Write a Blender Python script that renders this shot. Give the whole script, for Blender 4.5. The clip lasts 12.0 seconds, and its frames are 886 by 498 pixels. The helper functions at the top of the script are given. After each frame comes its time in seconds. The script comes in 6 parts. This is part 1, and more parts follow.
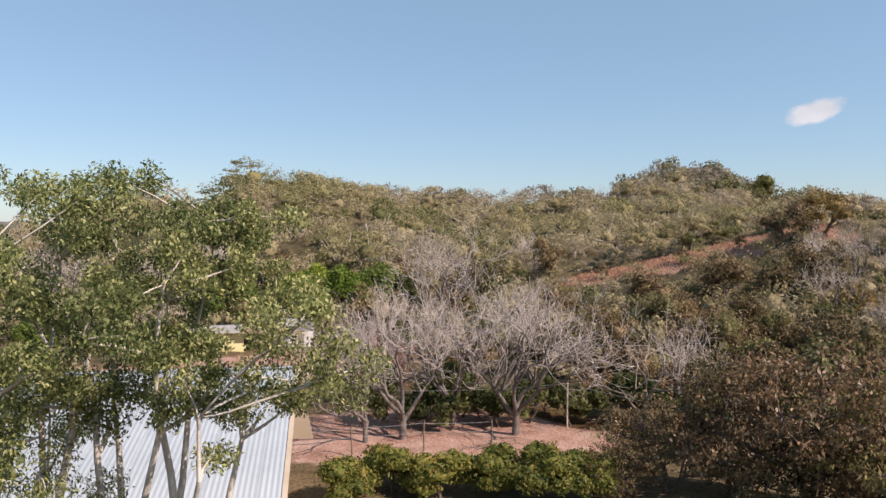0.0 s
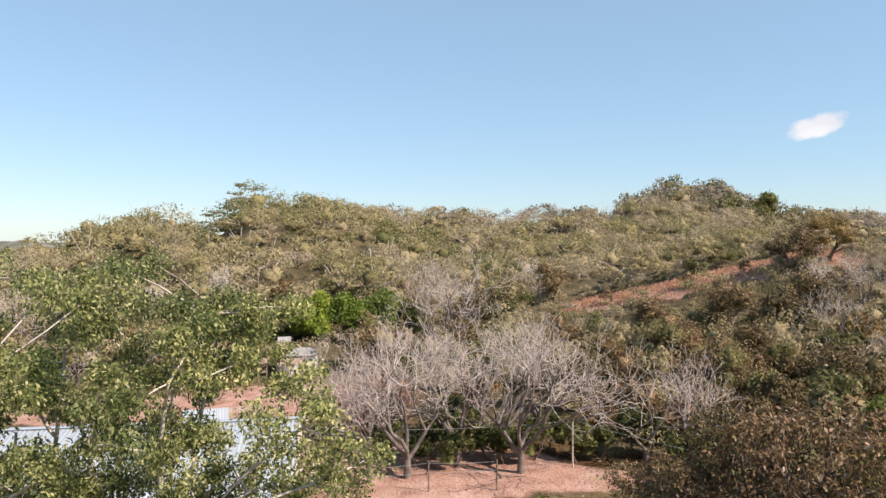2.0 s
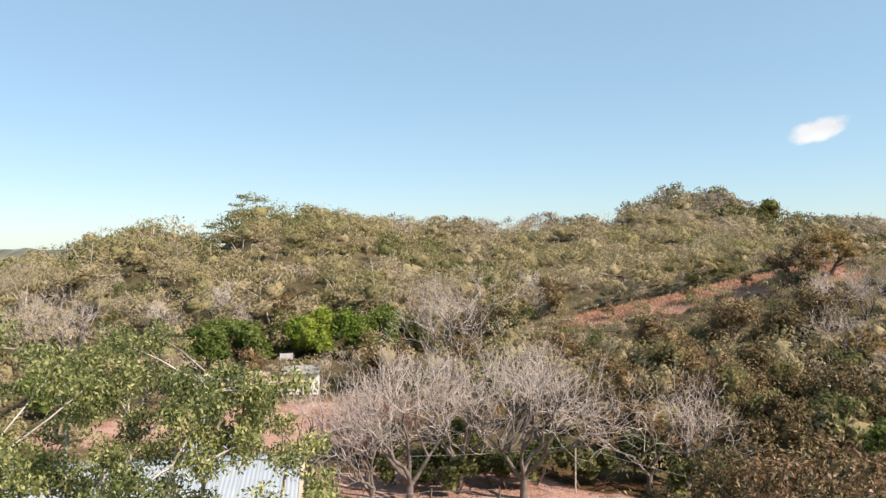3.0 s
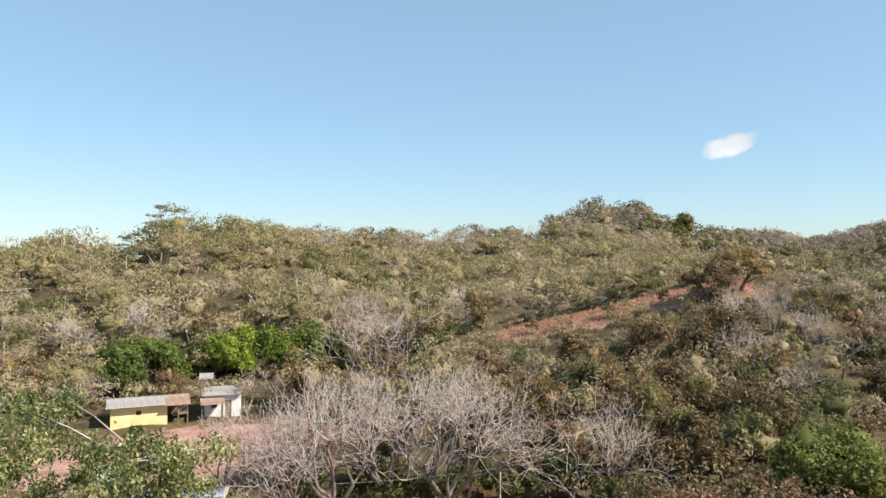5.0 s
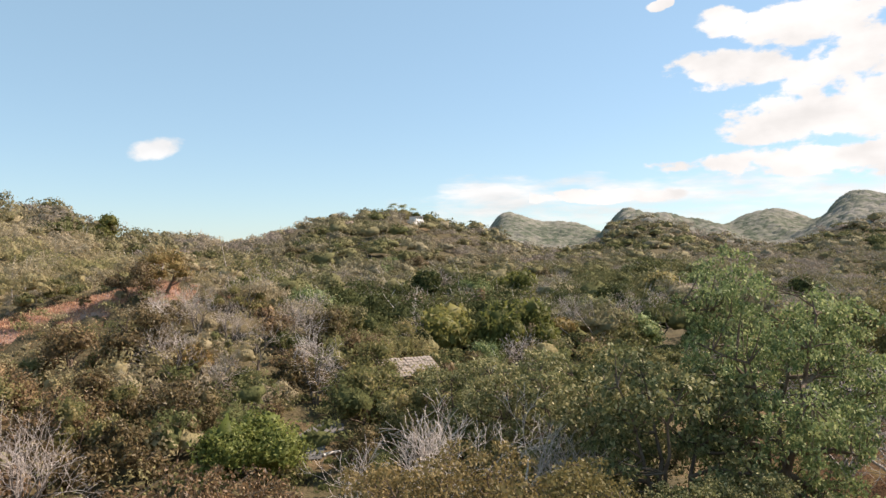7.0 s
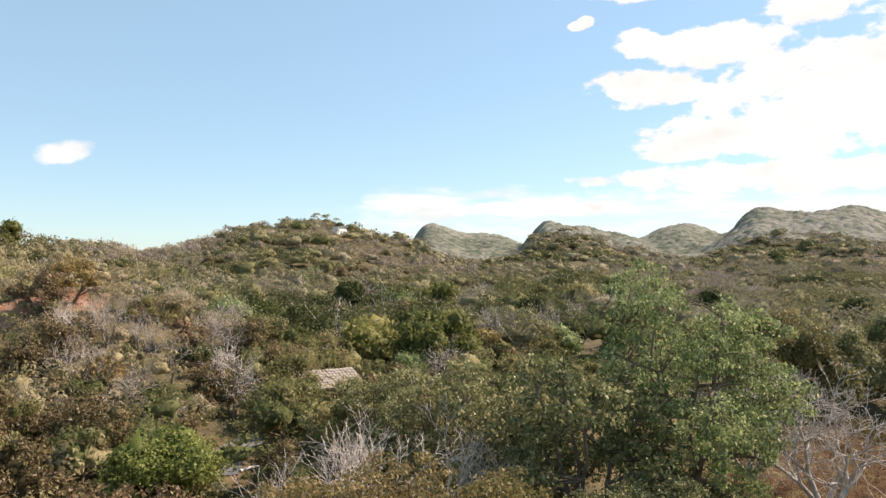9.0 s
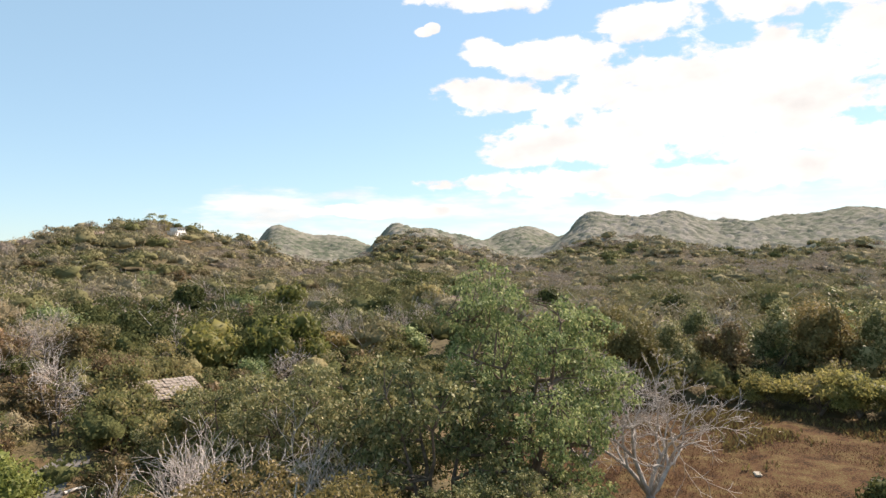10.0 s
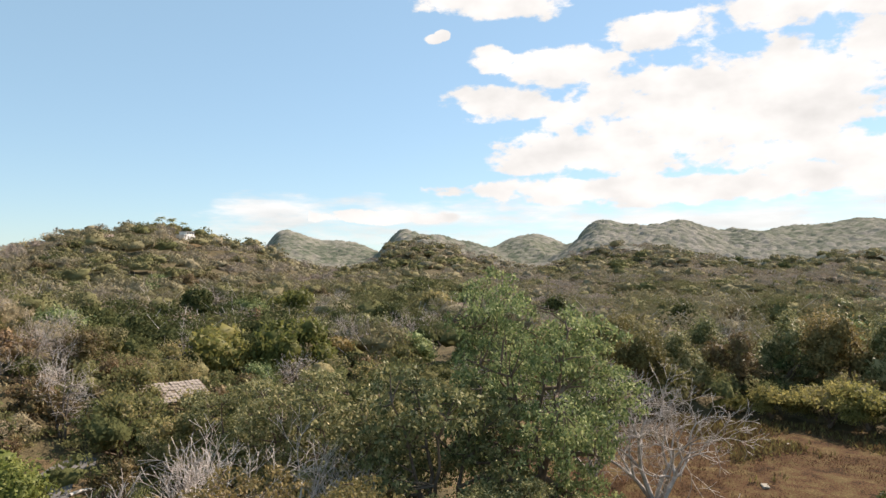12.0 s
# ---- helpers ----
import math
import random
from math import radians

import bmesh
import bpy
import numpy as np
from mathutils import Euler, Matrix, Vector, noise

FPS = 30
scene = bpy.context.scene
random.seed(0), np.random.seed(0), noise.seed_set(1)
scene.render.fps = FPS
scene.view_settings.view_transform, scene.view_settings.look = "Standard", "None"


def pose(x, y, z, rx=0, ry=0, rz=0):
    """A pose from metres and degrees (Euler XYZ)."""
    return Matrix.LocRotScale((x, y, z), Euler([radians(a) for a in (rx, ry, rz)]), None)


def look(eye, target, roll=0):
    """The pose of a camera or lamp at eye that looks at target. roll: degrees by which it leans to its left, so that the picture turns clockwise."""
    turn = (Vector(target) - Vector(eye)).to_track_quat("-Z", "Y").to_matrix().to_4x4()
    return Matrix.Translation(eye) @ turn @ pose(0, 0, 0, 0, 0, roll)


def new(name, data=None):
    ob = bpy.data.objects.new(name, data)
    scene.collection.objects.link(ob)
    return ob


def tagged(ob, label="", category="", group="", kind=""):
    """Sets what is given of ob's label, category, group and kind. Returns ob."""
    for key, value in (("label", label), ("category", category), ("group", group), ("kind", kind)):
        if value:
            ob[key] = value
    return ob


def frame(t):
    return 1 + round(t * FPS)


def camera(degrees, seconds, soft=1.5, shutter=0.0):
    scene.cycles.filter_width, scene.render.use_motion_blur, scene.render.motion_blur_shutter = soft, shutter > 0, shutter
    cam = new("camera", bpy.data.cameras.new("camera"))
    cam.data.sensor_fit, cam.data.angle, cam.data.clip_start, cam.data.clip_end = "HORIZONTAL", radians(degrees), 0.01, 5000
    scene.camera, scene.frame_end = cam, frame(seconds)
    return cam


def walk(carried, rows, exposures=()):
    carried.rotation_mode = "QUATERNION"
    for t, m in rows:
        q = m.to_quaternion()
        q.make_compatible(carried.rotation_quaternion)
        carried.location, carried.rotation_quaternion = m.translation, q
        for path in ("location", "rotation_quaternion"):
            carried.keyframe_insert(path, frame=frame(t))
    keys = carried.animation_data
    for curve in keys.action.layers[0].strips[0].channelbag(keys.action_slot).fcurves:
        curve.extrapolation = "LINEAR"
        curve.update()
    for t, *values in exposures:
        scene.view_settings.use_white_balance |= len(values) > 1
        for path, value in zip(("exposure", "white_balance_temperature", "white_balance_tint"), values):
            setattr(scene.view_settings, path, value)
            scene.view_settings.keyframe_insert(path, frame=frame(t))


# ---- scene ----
from collections import namedtuple

# ---------------------------------------------------------------- camera
cam = camera(63.46, 12.0, soft=1.45)

# seconds, height, tilt up, heading clockwise from +y, lean
WAY = [
    (0, 14.000, -2.025, 0.000, 0.215),
    (0.5, 14.000, -1.732, -0.020, 0.199),
    (1, 14.096, -1.412, -0.124, 0.186),
    (1.5, 14.757, -1.032, -0.225, -0.010),
    (2, 15.418, -0.752, -0.294, -0.113),
    (2.5, 16.113, -0.524, -0.382, -0.224),
    (3, 16.761, -0.324, -0.423, -0.347),
    (3.2, 16.980, -0.240, -0.500, -0.300),
    (3.7, 17.450, -0.080, -0.500, -0.250),
    (4.3, 17.720, 0.080, -0.350, -0.150),
    (4.6, 17.770, 0.160, 0.400, -0.080),
    (4.8, 17.780, 0.325, 2.135, -0.100),
    (5, 17.780, 0.360, 5.457, -0.124),
    (5.5, 17.780, 0.447, 12.857, -0.161),
    (6, 17.780, 0.488, 22.786, -0.285),
    (6.5, 17.780, 0.450, 35.251, -0.223),
    (7, 17.780, 0.446, 49.110, -0.278),
    (7.2, 17.780, 0.440, 55.049, -0.264),
    (7.4, 17.780, 0.550, 57.200, -0.200),
    (7.8, 17.780, 0.850, 56.300, 0.000),
    (8.4, 17.780, 1.200, 54.900, 0.250),
    (8.8, 17.780, 1.260, 54.751, 0.240),
    (9, 17.780, 1.309, 55.205, 0.164),
    (9.5, 17.780, 1.363, 63.243, -0.157),
    (10, 17.780, 1.470, 67.304, -0.227),
    (10.5, 17.780, 1.614, 67.164, -0.049),
    (11, 17.780, 1.769, 66.979, 0.118),
    (11.5, 17.780, 1.922, 66.829, 0.310),
    (12, 17.780, 1.999, 66.686, 0.445),
]
walk(cam, [(t, pose(0, 0, z, 90 + up, 0, -turn) @ pose(0, 0, 0, 0, 0, lean)) for t, z, up, turn, lean in WAY],
     exposures=[(0.0, 0.34, 6600, 23), (1.0, 0.48, 6650, 22), (2.0, 0.63, 6700, 20), (3.0, 0.67, 6800, 17), (5.0, 0.64, 6550, 15), (6.2, 0.6, 6550, 14), (7.0, 0.68, 6950, 18), (9.5, 0.82, 7050, 18), (10.2, 0.81, 7050, 18), (11.5, 0.7, 6950, 17), (12.0, 0.67, 6950, 17)])

# ---------------------------------------------------------------- light
SUN_AZ, SUN_EL = 118.0, 42.0
world = bpy.data.worlds.new("sky")
scene.world = world
world.use_nodes = True
wn = world.node_tree.nodes
sky = wn.new("ShaderNodeTexSky")
sky.sky_type = "NISHITA"
sky.sun_disc = False
sky.sun_elevation = radians(SUN_EL)
sky.sun_rotation = radians(SUN_AZ)
sky.air_density, sky.dust_density, sky.ozone_density = 1.0, 0.2, 2.0
wn["Background"].inputs["Strength"].default_value = 0.1
clean = wn.new("ShaderNodeMix")
clean.data_type = "RGBA"
clean.inputs[0].default_value = 0.45
clean.inputs[7].default_value = (2.72, 4.65, 5.25, 1)
tint = wn.new("ShaderNodeMix")
tint.data_type, tint.blend_type = "RGBA", "MULTIPLY"
tint.inputs[0].default_value = 1.0
tint.inputs[7].default_value = (0.87, 0.965, 1.08, 1)
world.node_tree.links.new(sky.outputs["Color"], tint.inputs[6])
world.node_tree.links.new(tint.outputs[2], clean.inputs[6])
world.node_tree.links.new(clean.outputs[2], wn["Background"].inputs["Color"])

sun = new("sun", bpy.data.lights.new("sun", "SUN"))
sun.data.energy, sun.data.angle, sun.data.color = 5.2, radians(0.5), (1.0, 0.92, 0.81)
sun.matrix_world = look((100 * math.sin(radians(SUN_AZ)) * math.cos(radians(SUN_EL)),
                         100 * math.cos(radians(SUN_AZ)) * math.cos(radians(SUN_EL)),
                         100 * math.sin(radians(SUN_EL))), (0, 0, 0))


# ---------------------------------------------------------------- small tools
def at(az, d):
    """A place on the plan by heading in degrees and distance in metres from the take-off point."""
    return d * math.sin(radians(az)), d * math.cos(radians(az))


def smooth(a, b, v):
    k = np.clip((np.asarray(v, float) - a) / (b - a), 0, 1)
    return k * k * (3 - 2 * k)


def fast_mesh(name, verts, faces, mat, smooth_shade=False):
    """A mesh from arrays of vertices (n, 3) and of faces with equal corner counts (m, k)."""
    verts, faces = np.asarray(verts, np.float32), np.asarray(faces, np.int32)
    me = bpy.data.meshes.new(name)
    me.vertices.add(len(verts))
    me.vertices.foreach_set("co", verts.ravel())
    k = faces.shape[1]
    me.loops.add(faces.size)
    me.loops.foreach_set("vertex_index", faces.ravel())
    me.polygons.add(len(faces))
    me.polygons.foreach_set("loop_start", np.arange(0, faces.size, k, dtype=np.int32))
    me.polygons.foreach_set("loop_total", np.full(len(faces), k, np.int32))
    if smooth_shade:
        me.polygons.foreach_set("use_smooth", np.ones(len(faces), bool))
    me.update(calc_edges=True)
    me.materials.append(mat)
    return me


def empty(name, m=None):
    ob = new(name)
    if m is not None:
        ob.matrix_world = m
    return ob


def child(name, me, parent, label=""):
    ob = new(name, me)
    ob.parent = parent
    return tagged(ob, label) if label else ob


def part(name, bm, mat, parent, label=""):
    me = bpy.data.meshes.new(name)
    bm.normal_update()
    bm.to_mesh(me)
    bm.free()
    me.materials.append(mat)
    return child(name, me, parent, label)


def block(bm, lo, hi, bevel=0.0):
    """Adds a box from corner lo to corner hi, its edges eased by bevel."""
    lo, hi = Vector(lo), Vector(hi)
    r = bmesh.ops.create_cube(bm, size=1.0, matrix=Matrix.Translation((lo + hi) / 2) @ Matrix.Diagonal((*(hi - lo), 1)))
    if bevel > 0:
        edges = list({e for v in r["verts"] for e in v.link_edges})
        bmesh.ops.bevel(bm, geom=edges, offset=bevel, segments=1, affect="EDGES")
    return bm


def slab(bm, corners, thick):
    """Adds a plate with the given four top corners, thickened downwards."""
    top = [bm.verts.new(c) for c in corners]
    low = [bm.verts.new((c[0], c[1], c[2] - thick)) for c in corners]
    bm.faces.new(top)
    bm.faces.new(low[::-1])
    for i in range(4):
        j = (i + 1) % 4
        bm.faces.new((top[j], top[i], low[i], low[j]))
    return bm


# ---------------------------------------------------------------- materials
def mat_nodes(name):
    m = bpy.data.materials.new(name)
    m.use_nodes = True
    nt = m.node_tree
    return m, nt.nodes, nt.links, nt.nodes["Principled BSDF"]


def ramp(nodes, stops):
    r = nodes.new("ShaderNodeValToRGB")
    e = r.color_ramp.elements
    while len(e) < len(stops):
        e.new(0.5)
    for el, (p, c) in zip(e, stops):
        el.position, el.color = p, (*c, 1)
    return r


def leaf_material(name, stops, lucent=0.3, rough=0.55, attribute="", gloss=0.2, speckle=1.3):
    """Leaves: colour varies from leaf to leaf and from plant to plant; light shines through in part."""
    m, n, l, b = mat_nodes(name)
    geo = n.new("ShaderNodeNewGeometry")
    info = n.new("ShaderNodeObjectInfo")
    r = ramp(n, stops)
    if attribute:
        a = n.new("ShaderNodeAttribute")
        a.attribute_name = attribute
        mix = n.new("ShaderNodeMath")
        mix.operation = "MULTIPLY_ADD"
        l.new(geo.outputs["Random Per Island"], mix.inputs[0])
        mix.inputs[1].default_value = 0.12
        l.new(a.outputs["Fac"], mix.inputs[2])
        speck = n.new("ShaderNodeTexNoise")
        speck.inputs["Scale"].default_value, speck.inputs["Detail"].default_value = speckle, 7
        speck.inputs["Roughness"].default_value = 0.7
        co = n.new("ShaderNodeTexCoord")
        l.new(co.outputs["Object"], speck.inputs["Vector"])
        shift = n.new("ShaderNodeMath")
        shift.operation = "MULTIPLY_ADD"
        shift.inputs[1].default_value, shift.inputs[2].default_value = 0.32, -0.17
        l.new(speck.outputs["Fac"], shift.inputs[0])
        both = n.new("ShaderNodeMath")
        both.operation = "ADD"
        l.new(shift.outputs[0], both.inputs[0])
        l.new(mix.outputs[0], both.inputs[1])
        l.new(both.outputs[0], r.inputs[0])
        bp = n.new("ShaderNodeBump")
        bp.inputs["Strength"].default_value, bp.inputs["Distance"].default_value = (1.0 if speckle > 1 else 0.45), 0.5 / speckle
        l.new(speck.outputs["Fac"], bp.inputs["Height"])
        l.new(bp.outputs[0], b.inputs["Normal"])
    else:
        l.new(geo.outputs["Random Per Island"], r.inputs[0])
    hsv = n.new("ShaderNodeHueSaturation")
    vary = n.new("ShaderNodeMath")
    vary.operation = "MULTIPLY_ADD"
    vary.inputs[1].default_value, vary.inputs[2].default_value = 0.5, 0.75
    l.new(info.outputs["Random"], vary.inputs[0])
    l.new(vary.outputs[0], hsv.inputs["Value"])
    hue = n.new("ShaderNodeMath")
    hue.operation = "MULTIPLY_ADD"
    hue.inputs[1].default_value, hue.inputs[2].default_value = -0.03, 0.508
    l.new(info.outputs["Random"], hue.inputs[0])
    l.new(hue.outputs[0], hsv.inputs["Hue"])
    l.new(r.outputs[0], hsv.inputs["Color"])
    if attribute:
        hsv = r
    l.new(hsv.outputs[0], b.inputs["Base Color"])
    b.inputs["Roughness"].default_value = rough
    b.inputs["Specular IOR Level"].default_value = gloss
    t = n.new("ShaderNodeBsdfTranslucent")
    l.new(hsv.outputs[0], t.inputs["Color"])
    s = n.new("ShaderNodeMixShader")
    s.inputs[0].default_value = lucent
    l.new(b.outputs[0], s.inputs[1])
    l.new(t.outputs[0], s.inputs[2])
    l.new(s.outputs[0], n["Material Output"].inputs["Surface"])
    return m


def rough_material(name, stops, scale=4.0, rough=0.9, bump=0.3, metal=0.0, fine=30.0):
    """A surface whose colour wanders over two scales, with fine relief."""
    m, n, l, b = mat_nodes(name)
    co = n.new("ShaderNodeTexCoord")
    a, f = n.new("ShaderNodeTexNoise"), n.new("ShaderNodeTexNoise")
    a.inputs["Scale"].default_value, a.inputs["Detail"].default_value = scale, 5
    f.inputs["Scale"].default_value, f.inputs["Detail"].default_value = fine, 4
    l.new(co.outputs["Object"], a.inputs["Vector"])
    l.new(co.outputs["Object"], f.inputs["Vector"])
    mix = n.new("ShaderNodeMath")
    mix.operation = "MULTIPLY_ADD"
    mix.inputs[1].default_value = 0.35
    l.new(f.outputs["Fac"], mix.inputs[0])
    sub = n.new("ShaderNodeMath")
    sub.operation = "MULTIPLY_ADD"
    sub.inputs[1].default_value, sub.inputs[2].default_value = 0.9, -0.12
    l.new(a.outputs["Fac"], sub.inputs[0])
    l.new(sub.outputs[0], mix.inputs[2])
    r = ramp(n, stops)
    l.new(mix.outputs[0], r.inputs[0])
    l.new(r.outputs[0], b.inputs["Base Color"])
    b.inputs["Roughness"].default_value, b.inputs["Metallic"].default_value = rough, metal
    b.inputs["Specular IOR Level"].default_value = 0.15 if rough > 0.8 else 0.5
    if bump:
        bp = n.new("ShaderNodeBump")
        bp.inputs["Strength"].default_value, bp.inputs["Distance"].default_value = bump, 0.6 / fine
        l.new(f.outputs["Fac"], bp.inputs["Height"])
        l.new(bp.outputs[0], b.inputs["Normal"])
    return m


def ground_material():
    """Dry litter, bare red soil and straw-coloured grass, by the soil and grass maps of the ground sheet."""
    m, n, l, b = mat_nodes("dry_ground")
    co = n.new("ShaderNodeTexCoord")
    big, mid, fine = (n.new("ShaderNodeTexNoise") for _ in range(3))
    for t, s in ((big, 0.06), (mid, 0.5), (fine, 6.0)):
        t.inputs["Scale"].default_value, t.inputs["Detail"].default_value = s, 6
        l.new(co.outputs["Object"], t.inputs["Vector"])
    litter = ramp(n, [(0.38, (0.06, 0.045, 0.024)), (0.5, (0.135, 0.095, 0.052)), (0.62, (0.18, 0.125, 0.07))])
    soil = ramp(n, [(0.36, (0.2, 0.105, 0.075)), (0.5, (0.36, 0.21, 0.155)), (0.66, (0.48, 0.33, 0.265))])
    straw = ramp(n, [(0.4, (0.026, 0.017, 0.009)), (0.46, (0.074, 0.039, 0.02)), (0.51, (0.108, 0.056, 0.028)), (0.545, (0.075, 0.06, 0.024)), (0.6, (0.15, 0.1, 0.048))])
    for r in (litter, soil, straw):
        s = n.new("ShaderNodeMath")
        s.operation = "MULTIPLY_ADD"
        s.inputs[1].default_value = 0.5
        h = n.new("ShaderNodeMath")
        h.operation = "MULTIPLY"
        h.inputs[1].default_value = 0.5
        l.new(fine.outputs["Fac"], h.inputs[0])
        l.new(mid.outputs["Fac"], s.inputs[0])
        l.new(h.outputs[0], s.inputs[2])
        l.new(s.outputs[0], r.inputs[0])
    last = litter.outputs[0]
    for attr, r in (("grass", straw), ("soil", soil)):
        a = n.new("ShaderNodeAttribute")
        a.attribute_name = attr
        w = n.new("ShaderNodeMath")
        w.operation = "MULTIPLY_ADD"
        w.inputs[1].default_value = 0.9
        l.new(mid.outputs["Fac"], w.inputs[0])
        l.new(a.outputs["Fac"], w.inputs[2])
        k = n.new("ShaderNodeMapRange")
        k.interpolation_type = "SMOOTHSTEP"
        k.inputs["From Min"].default_value, k.inputs["From Max"].default_value = 0.8, 1.1
        l.new(w.outputs[0], k.inputs["Value"])
        x = n.new("ShaderNodeMix")
        x.data_type = "RGBA"
        l.new(k.outputs[0], x.inputs[0])
        l.new(last, x.inputs[6])
        l.new(r.outputs[0], x.inputs[7])
        last = x.outputs[2]
    l.new(last, b.inputs["Base Color"])
    b.inputs["Roughness"].default_value = 0.95
    b.inputs["Specular IOR Level"].default_value = 0.05
    bp = n.new("ShaderNodeBump")
    bp.inputs["Strength"].default_value, bp.inputs["Distance"].default_value = 0.6, 0.15
    l.new(fine.outputs["Fac"], bp.inputs["Height"])
    l.new(bp.outputs[0], b.inputs["Normal"])
    return m


GROUND = ground_material()
LEAF_FRESH = leaf_material("fresh_green_leaves", [(0.0, (0.0677, 0.0902, 0.031)), (0.45, (0.193, 0.226, 0.0771)), (0.8, (0.367, 0.385, 0.146)), (1.0, (0.545, 0.517, 0.244))], 0.42, 0.5, gloss=0.18)
LEAF_HEDGE = leaf_material("hedge_leaves", [(0.0, (0.07, 0.09, 0.02)), (0.4, (0.15, 0.17, 0.035)), (0.75, (0.26, 0.24, 0.05)), (1.0, (0.34, 0.25, 0.07))], 0.35)
LEAF_DULL = leaf_material("dull_olive_brown_leaves", [(0.0, (0.0616, 0.0437, 0.0213)), (0.45, (0.168, 0.118, 0.056)), (0.75, (0.269, 0.185, 0.0874)), (0.9, (0.174, 0.151, 0.0582)), (1.0, (0.403, 0.314, 0.19))], 0.3, 0.45)
LEAF_SOFT = leaf_material("soft_yellow_green_leaves", [(0.0, (0.128, 0.139, 0.0375)), (0.5, (0.199, 0.206, 0.0585)), (1.0, (0.277, 0.259, 0.084))], 0.5)
LEAF_LIME = leaf_material("bright_green_leaves", [(0.0, (0.10, 0.16, 0.02)), (0.5, (0.18, 0.27, 0.035)), (1.0, (0.30, 0.34, 0.07))], 0.4)
LEAF_MANGO = leaf_material("mid_green_leaves", [(0.0, (0.06, 0.095, 0.02)), (0.5, (0.115, 0.165, 0.035)), (1.0, (0.2, 0.24, 0.06))], 0.35)
LEAF_BUSH = leaf_material("dull_yellow_green_leaves", [(0.0, (0.18, 0.174, 0.054)), (0.5, (0.276, 0.258, 0.084)), (1.0, (0.384, 0.342, 0.12))], 0.6)
LEAF_ROUND = leaf_material("yellow_green_leaves", [(0.0, (0.103, 0.129, 0.0301)), (0.5, (0.189, 0.224, 0.0559)), (1.0, (0.301, 0.31, 0.0946))], 0.4)
LEAF_OLIVE = leaf_material("olive_leaves", [(0.0, (0.143, 0.143, 0.0536)), (0.5, (0.247, 0.238, 0.0892)), (0.85, (0.332, 0.293, 0.119)), (1.0, (0.399, 0.332, 0.157))], 0.55, 0.5, gloss=0.22)
LEAF_GLOSSY = leaf_material("glossy_olive_green_leaves", [(0.0, (0.088, 0.101, 0.0429)), (0.5, (0.187, 0.194, 0.0792)), (0.85, (0.33, 0.312, 0.138)), (1.0, (0.528, 0.484, 0.259))], 0.3, 0.55, gloss=0.15)
LEAF_GREEN = leaf_material("small_green_leaves", [(0.0, (0.106, 0.152, 0.0605)), (0.5, (0.218, 0.275, 0.109)), (0.85, (0.387, 0.423, 0.181)), (1.0, (0.605, 0.617, 0.314))], 0.36, 0.55, gloss=0.12)
LEAF_BROWN = leaf_material("withering_brown_leaves", [(0.0, (0.0978, 0.069, 0.0322)), (0.5, (0.196, 0.14, 0.0644)), (0.8, (0.27, 0.201, 0.092)), (1.0, (0.161, 0.155, 0.0529))], 0.27)
LEAF_GOLD = leaf_material("drying_golden_olive_leaves", [(0.0, (0.12, 0.105, 0.038)), (0.5, (0.215, 0.178, 0.065)), (1.0, (0.3, 0.24, 0.095))], 0.35)
LEAF_DARK = leaf_material("dark_green_leaves", [(0.0, (0.047, 0.056, 0.02)), (0.5, (0.0896, 0.102, 0.036)), (1.0, (0.146, 0.15, 0.056))], 0.25, gloss=0.08)
LEAF_YELLOW = leaf_material("yellowing_leaves", [(0.0, (0.15, 0.125, 0.039)), (0.5, (0.25, 0.19, 0.062)), (1.0, (0.33, 0.22, 0.084))], 0.3)
FOREST = [(0.0, (0.503, 0.424, 0.337)), (0.2, (0.45, 0.374, 0.281)), (0.4, (0.421, 0.347, 0.219)), (0.6, (0.392, 0.325, 0.178)), (0.8, (0.31, 0.275, 0.128)), (1.0, (0.146, 0.154, 0.063))]
VALLEY = leaf_material("grey_and_olive_valley_forest", [(0.0, (0.371, 0.31, 0.275)), (0.25, (0.318, 0.265, 0.215)), (0.4, (0.286, 0.245, 0.165)), (0.6, (0.239, 0.21, 0.11)), (0.8, (0.159, 0.155, 0.068)), (1.0, (0.085, 0.094, 0.038))], 0.2, 0.9, "species", 0.03)
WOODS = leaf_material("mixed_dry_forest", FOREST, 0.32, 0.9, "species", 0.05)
# distance haze is put into these paler, blue-grey forest colours
HAZY_WOODS = leaf_material("hazy_far_forest", [(0.0, (0.308, 0.285, 0.245)), (0.3, (0.245, 0.234, 0.188)), (0.55, (0.188, 0.192, 0.146)), (0.8, (0.137, 0.15, 0.109)), (1.0, (0.1, 0.119, 0.0844))], 0.2, 0.95, "species", 0.02, 0.3)
# brush kept dark: the shade in the gaps between crowns is put into its colour
SHADED_BRUSH = rough_material("shaded_dry_brush", [(0.25, (0.035, 0.03, 0.016)), (0.42, (0.075, 0.06, 0.031)), (0.58, (0.12, 0.093, 0.05)), (0.75, (0.085, 0.078, 0.034))], 0.35, 0.95, 1.0, fine=2.6)
BARK_PALE = rough_material("pale_bark", [(0.2, (0.24, 0.2, 0.165)), (0.5, (0.5, 0.44, 0.37)), (0.8, (0.68, 0.62, 0.54))], 3.0, 0.9, 0.4)
BARK_BONE = rough_material("bleached_bark", [(0.2, (0.36, 0.325, 0.29)), (0.5, (0.58, 0.54, 0.49)), (0.8, (0.74, 0.7, 0.65))], 2.0, 0.9, 0.4)
BARK_GREY = rough_material("grey_bark", [(0.2, (0.33, 0.275, 0.24)), (0.5, (0.55, 0.48, 0.425)), (0.8, (0.69, 0.625, 0.57))], 2.0, 0.9, 0.4)
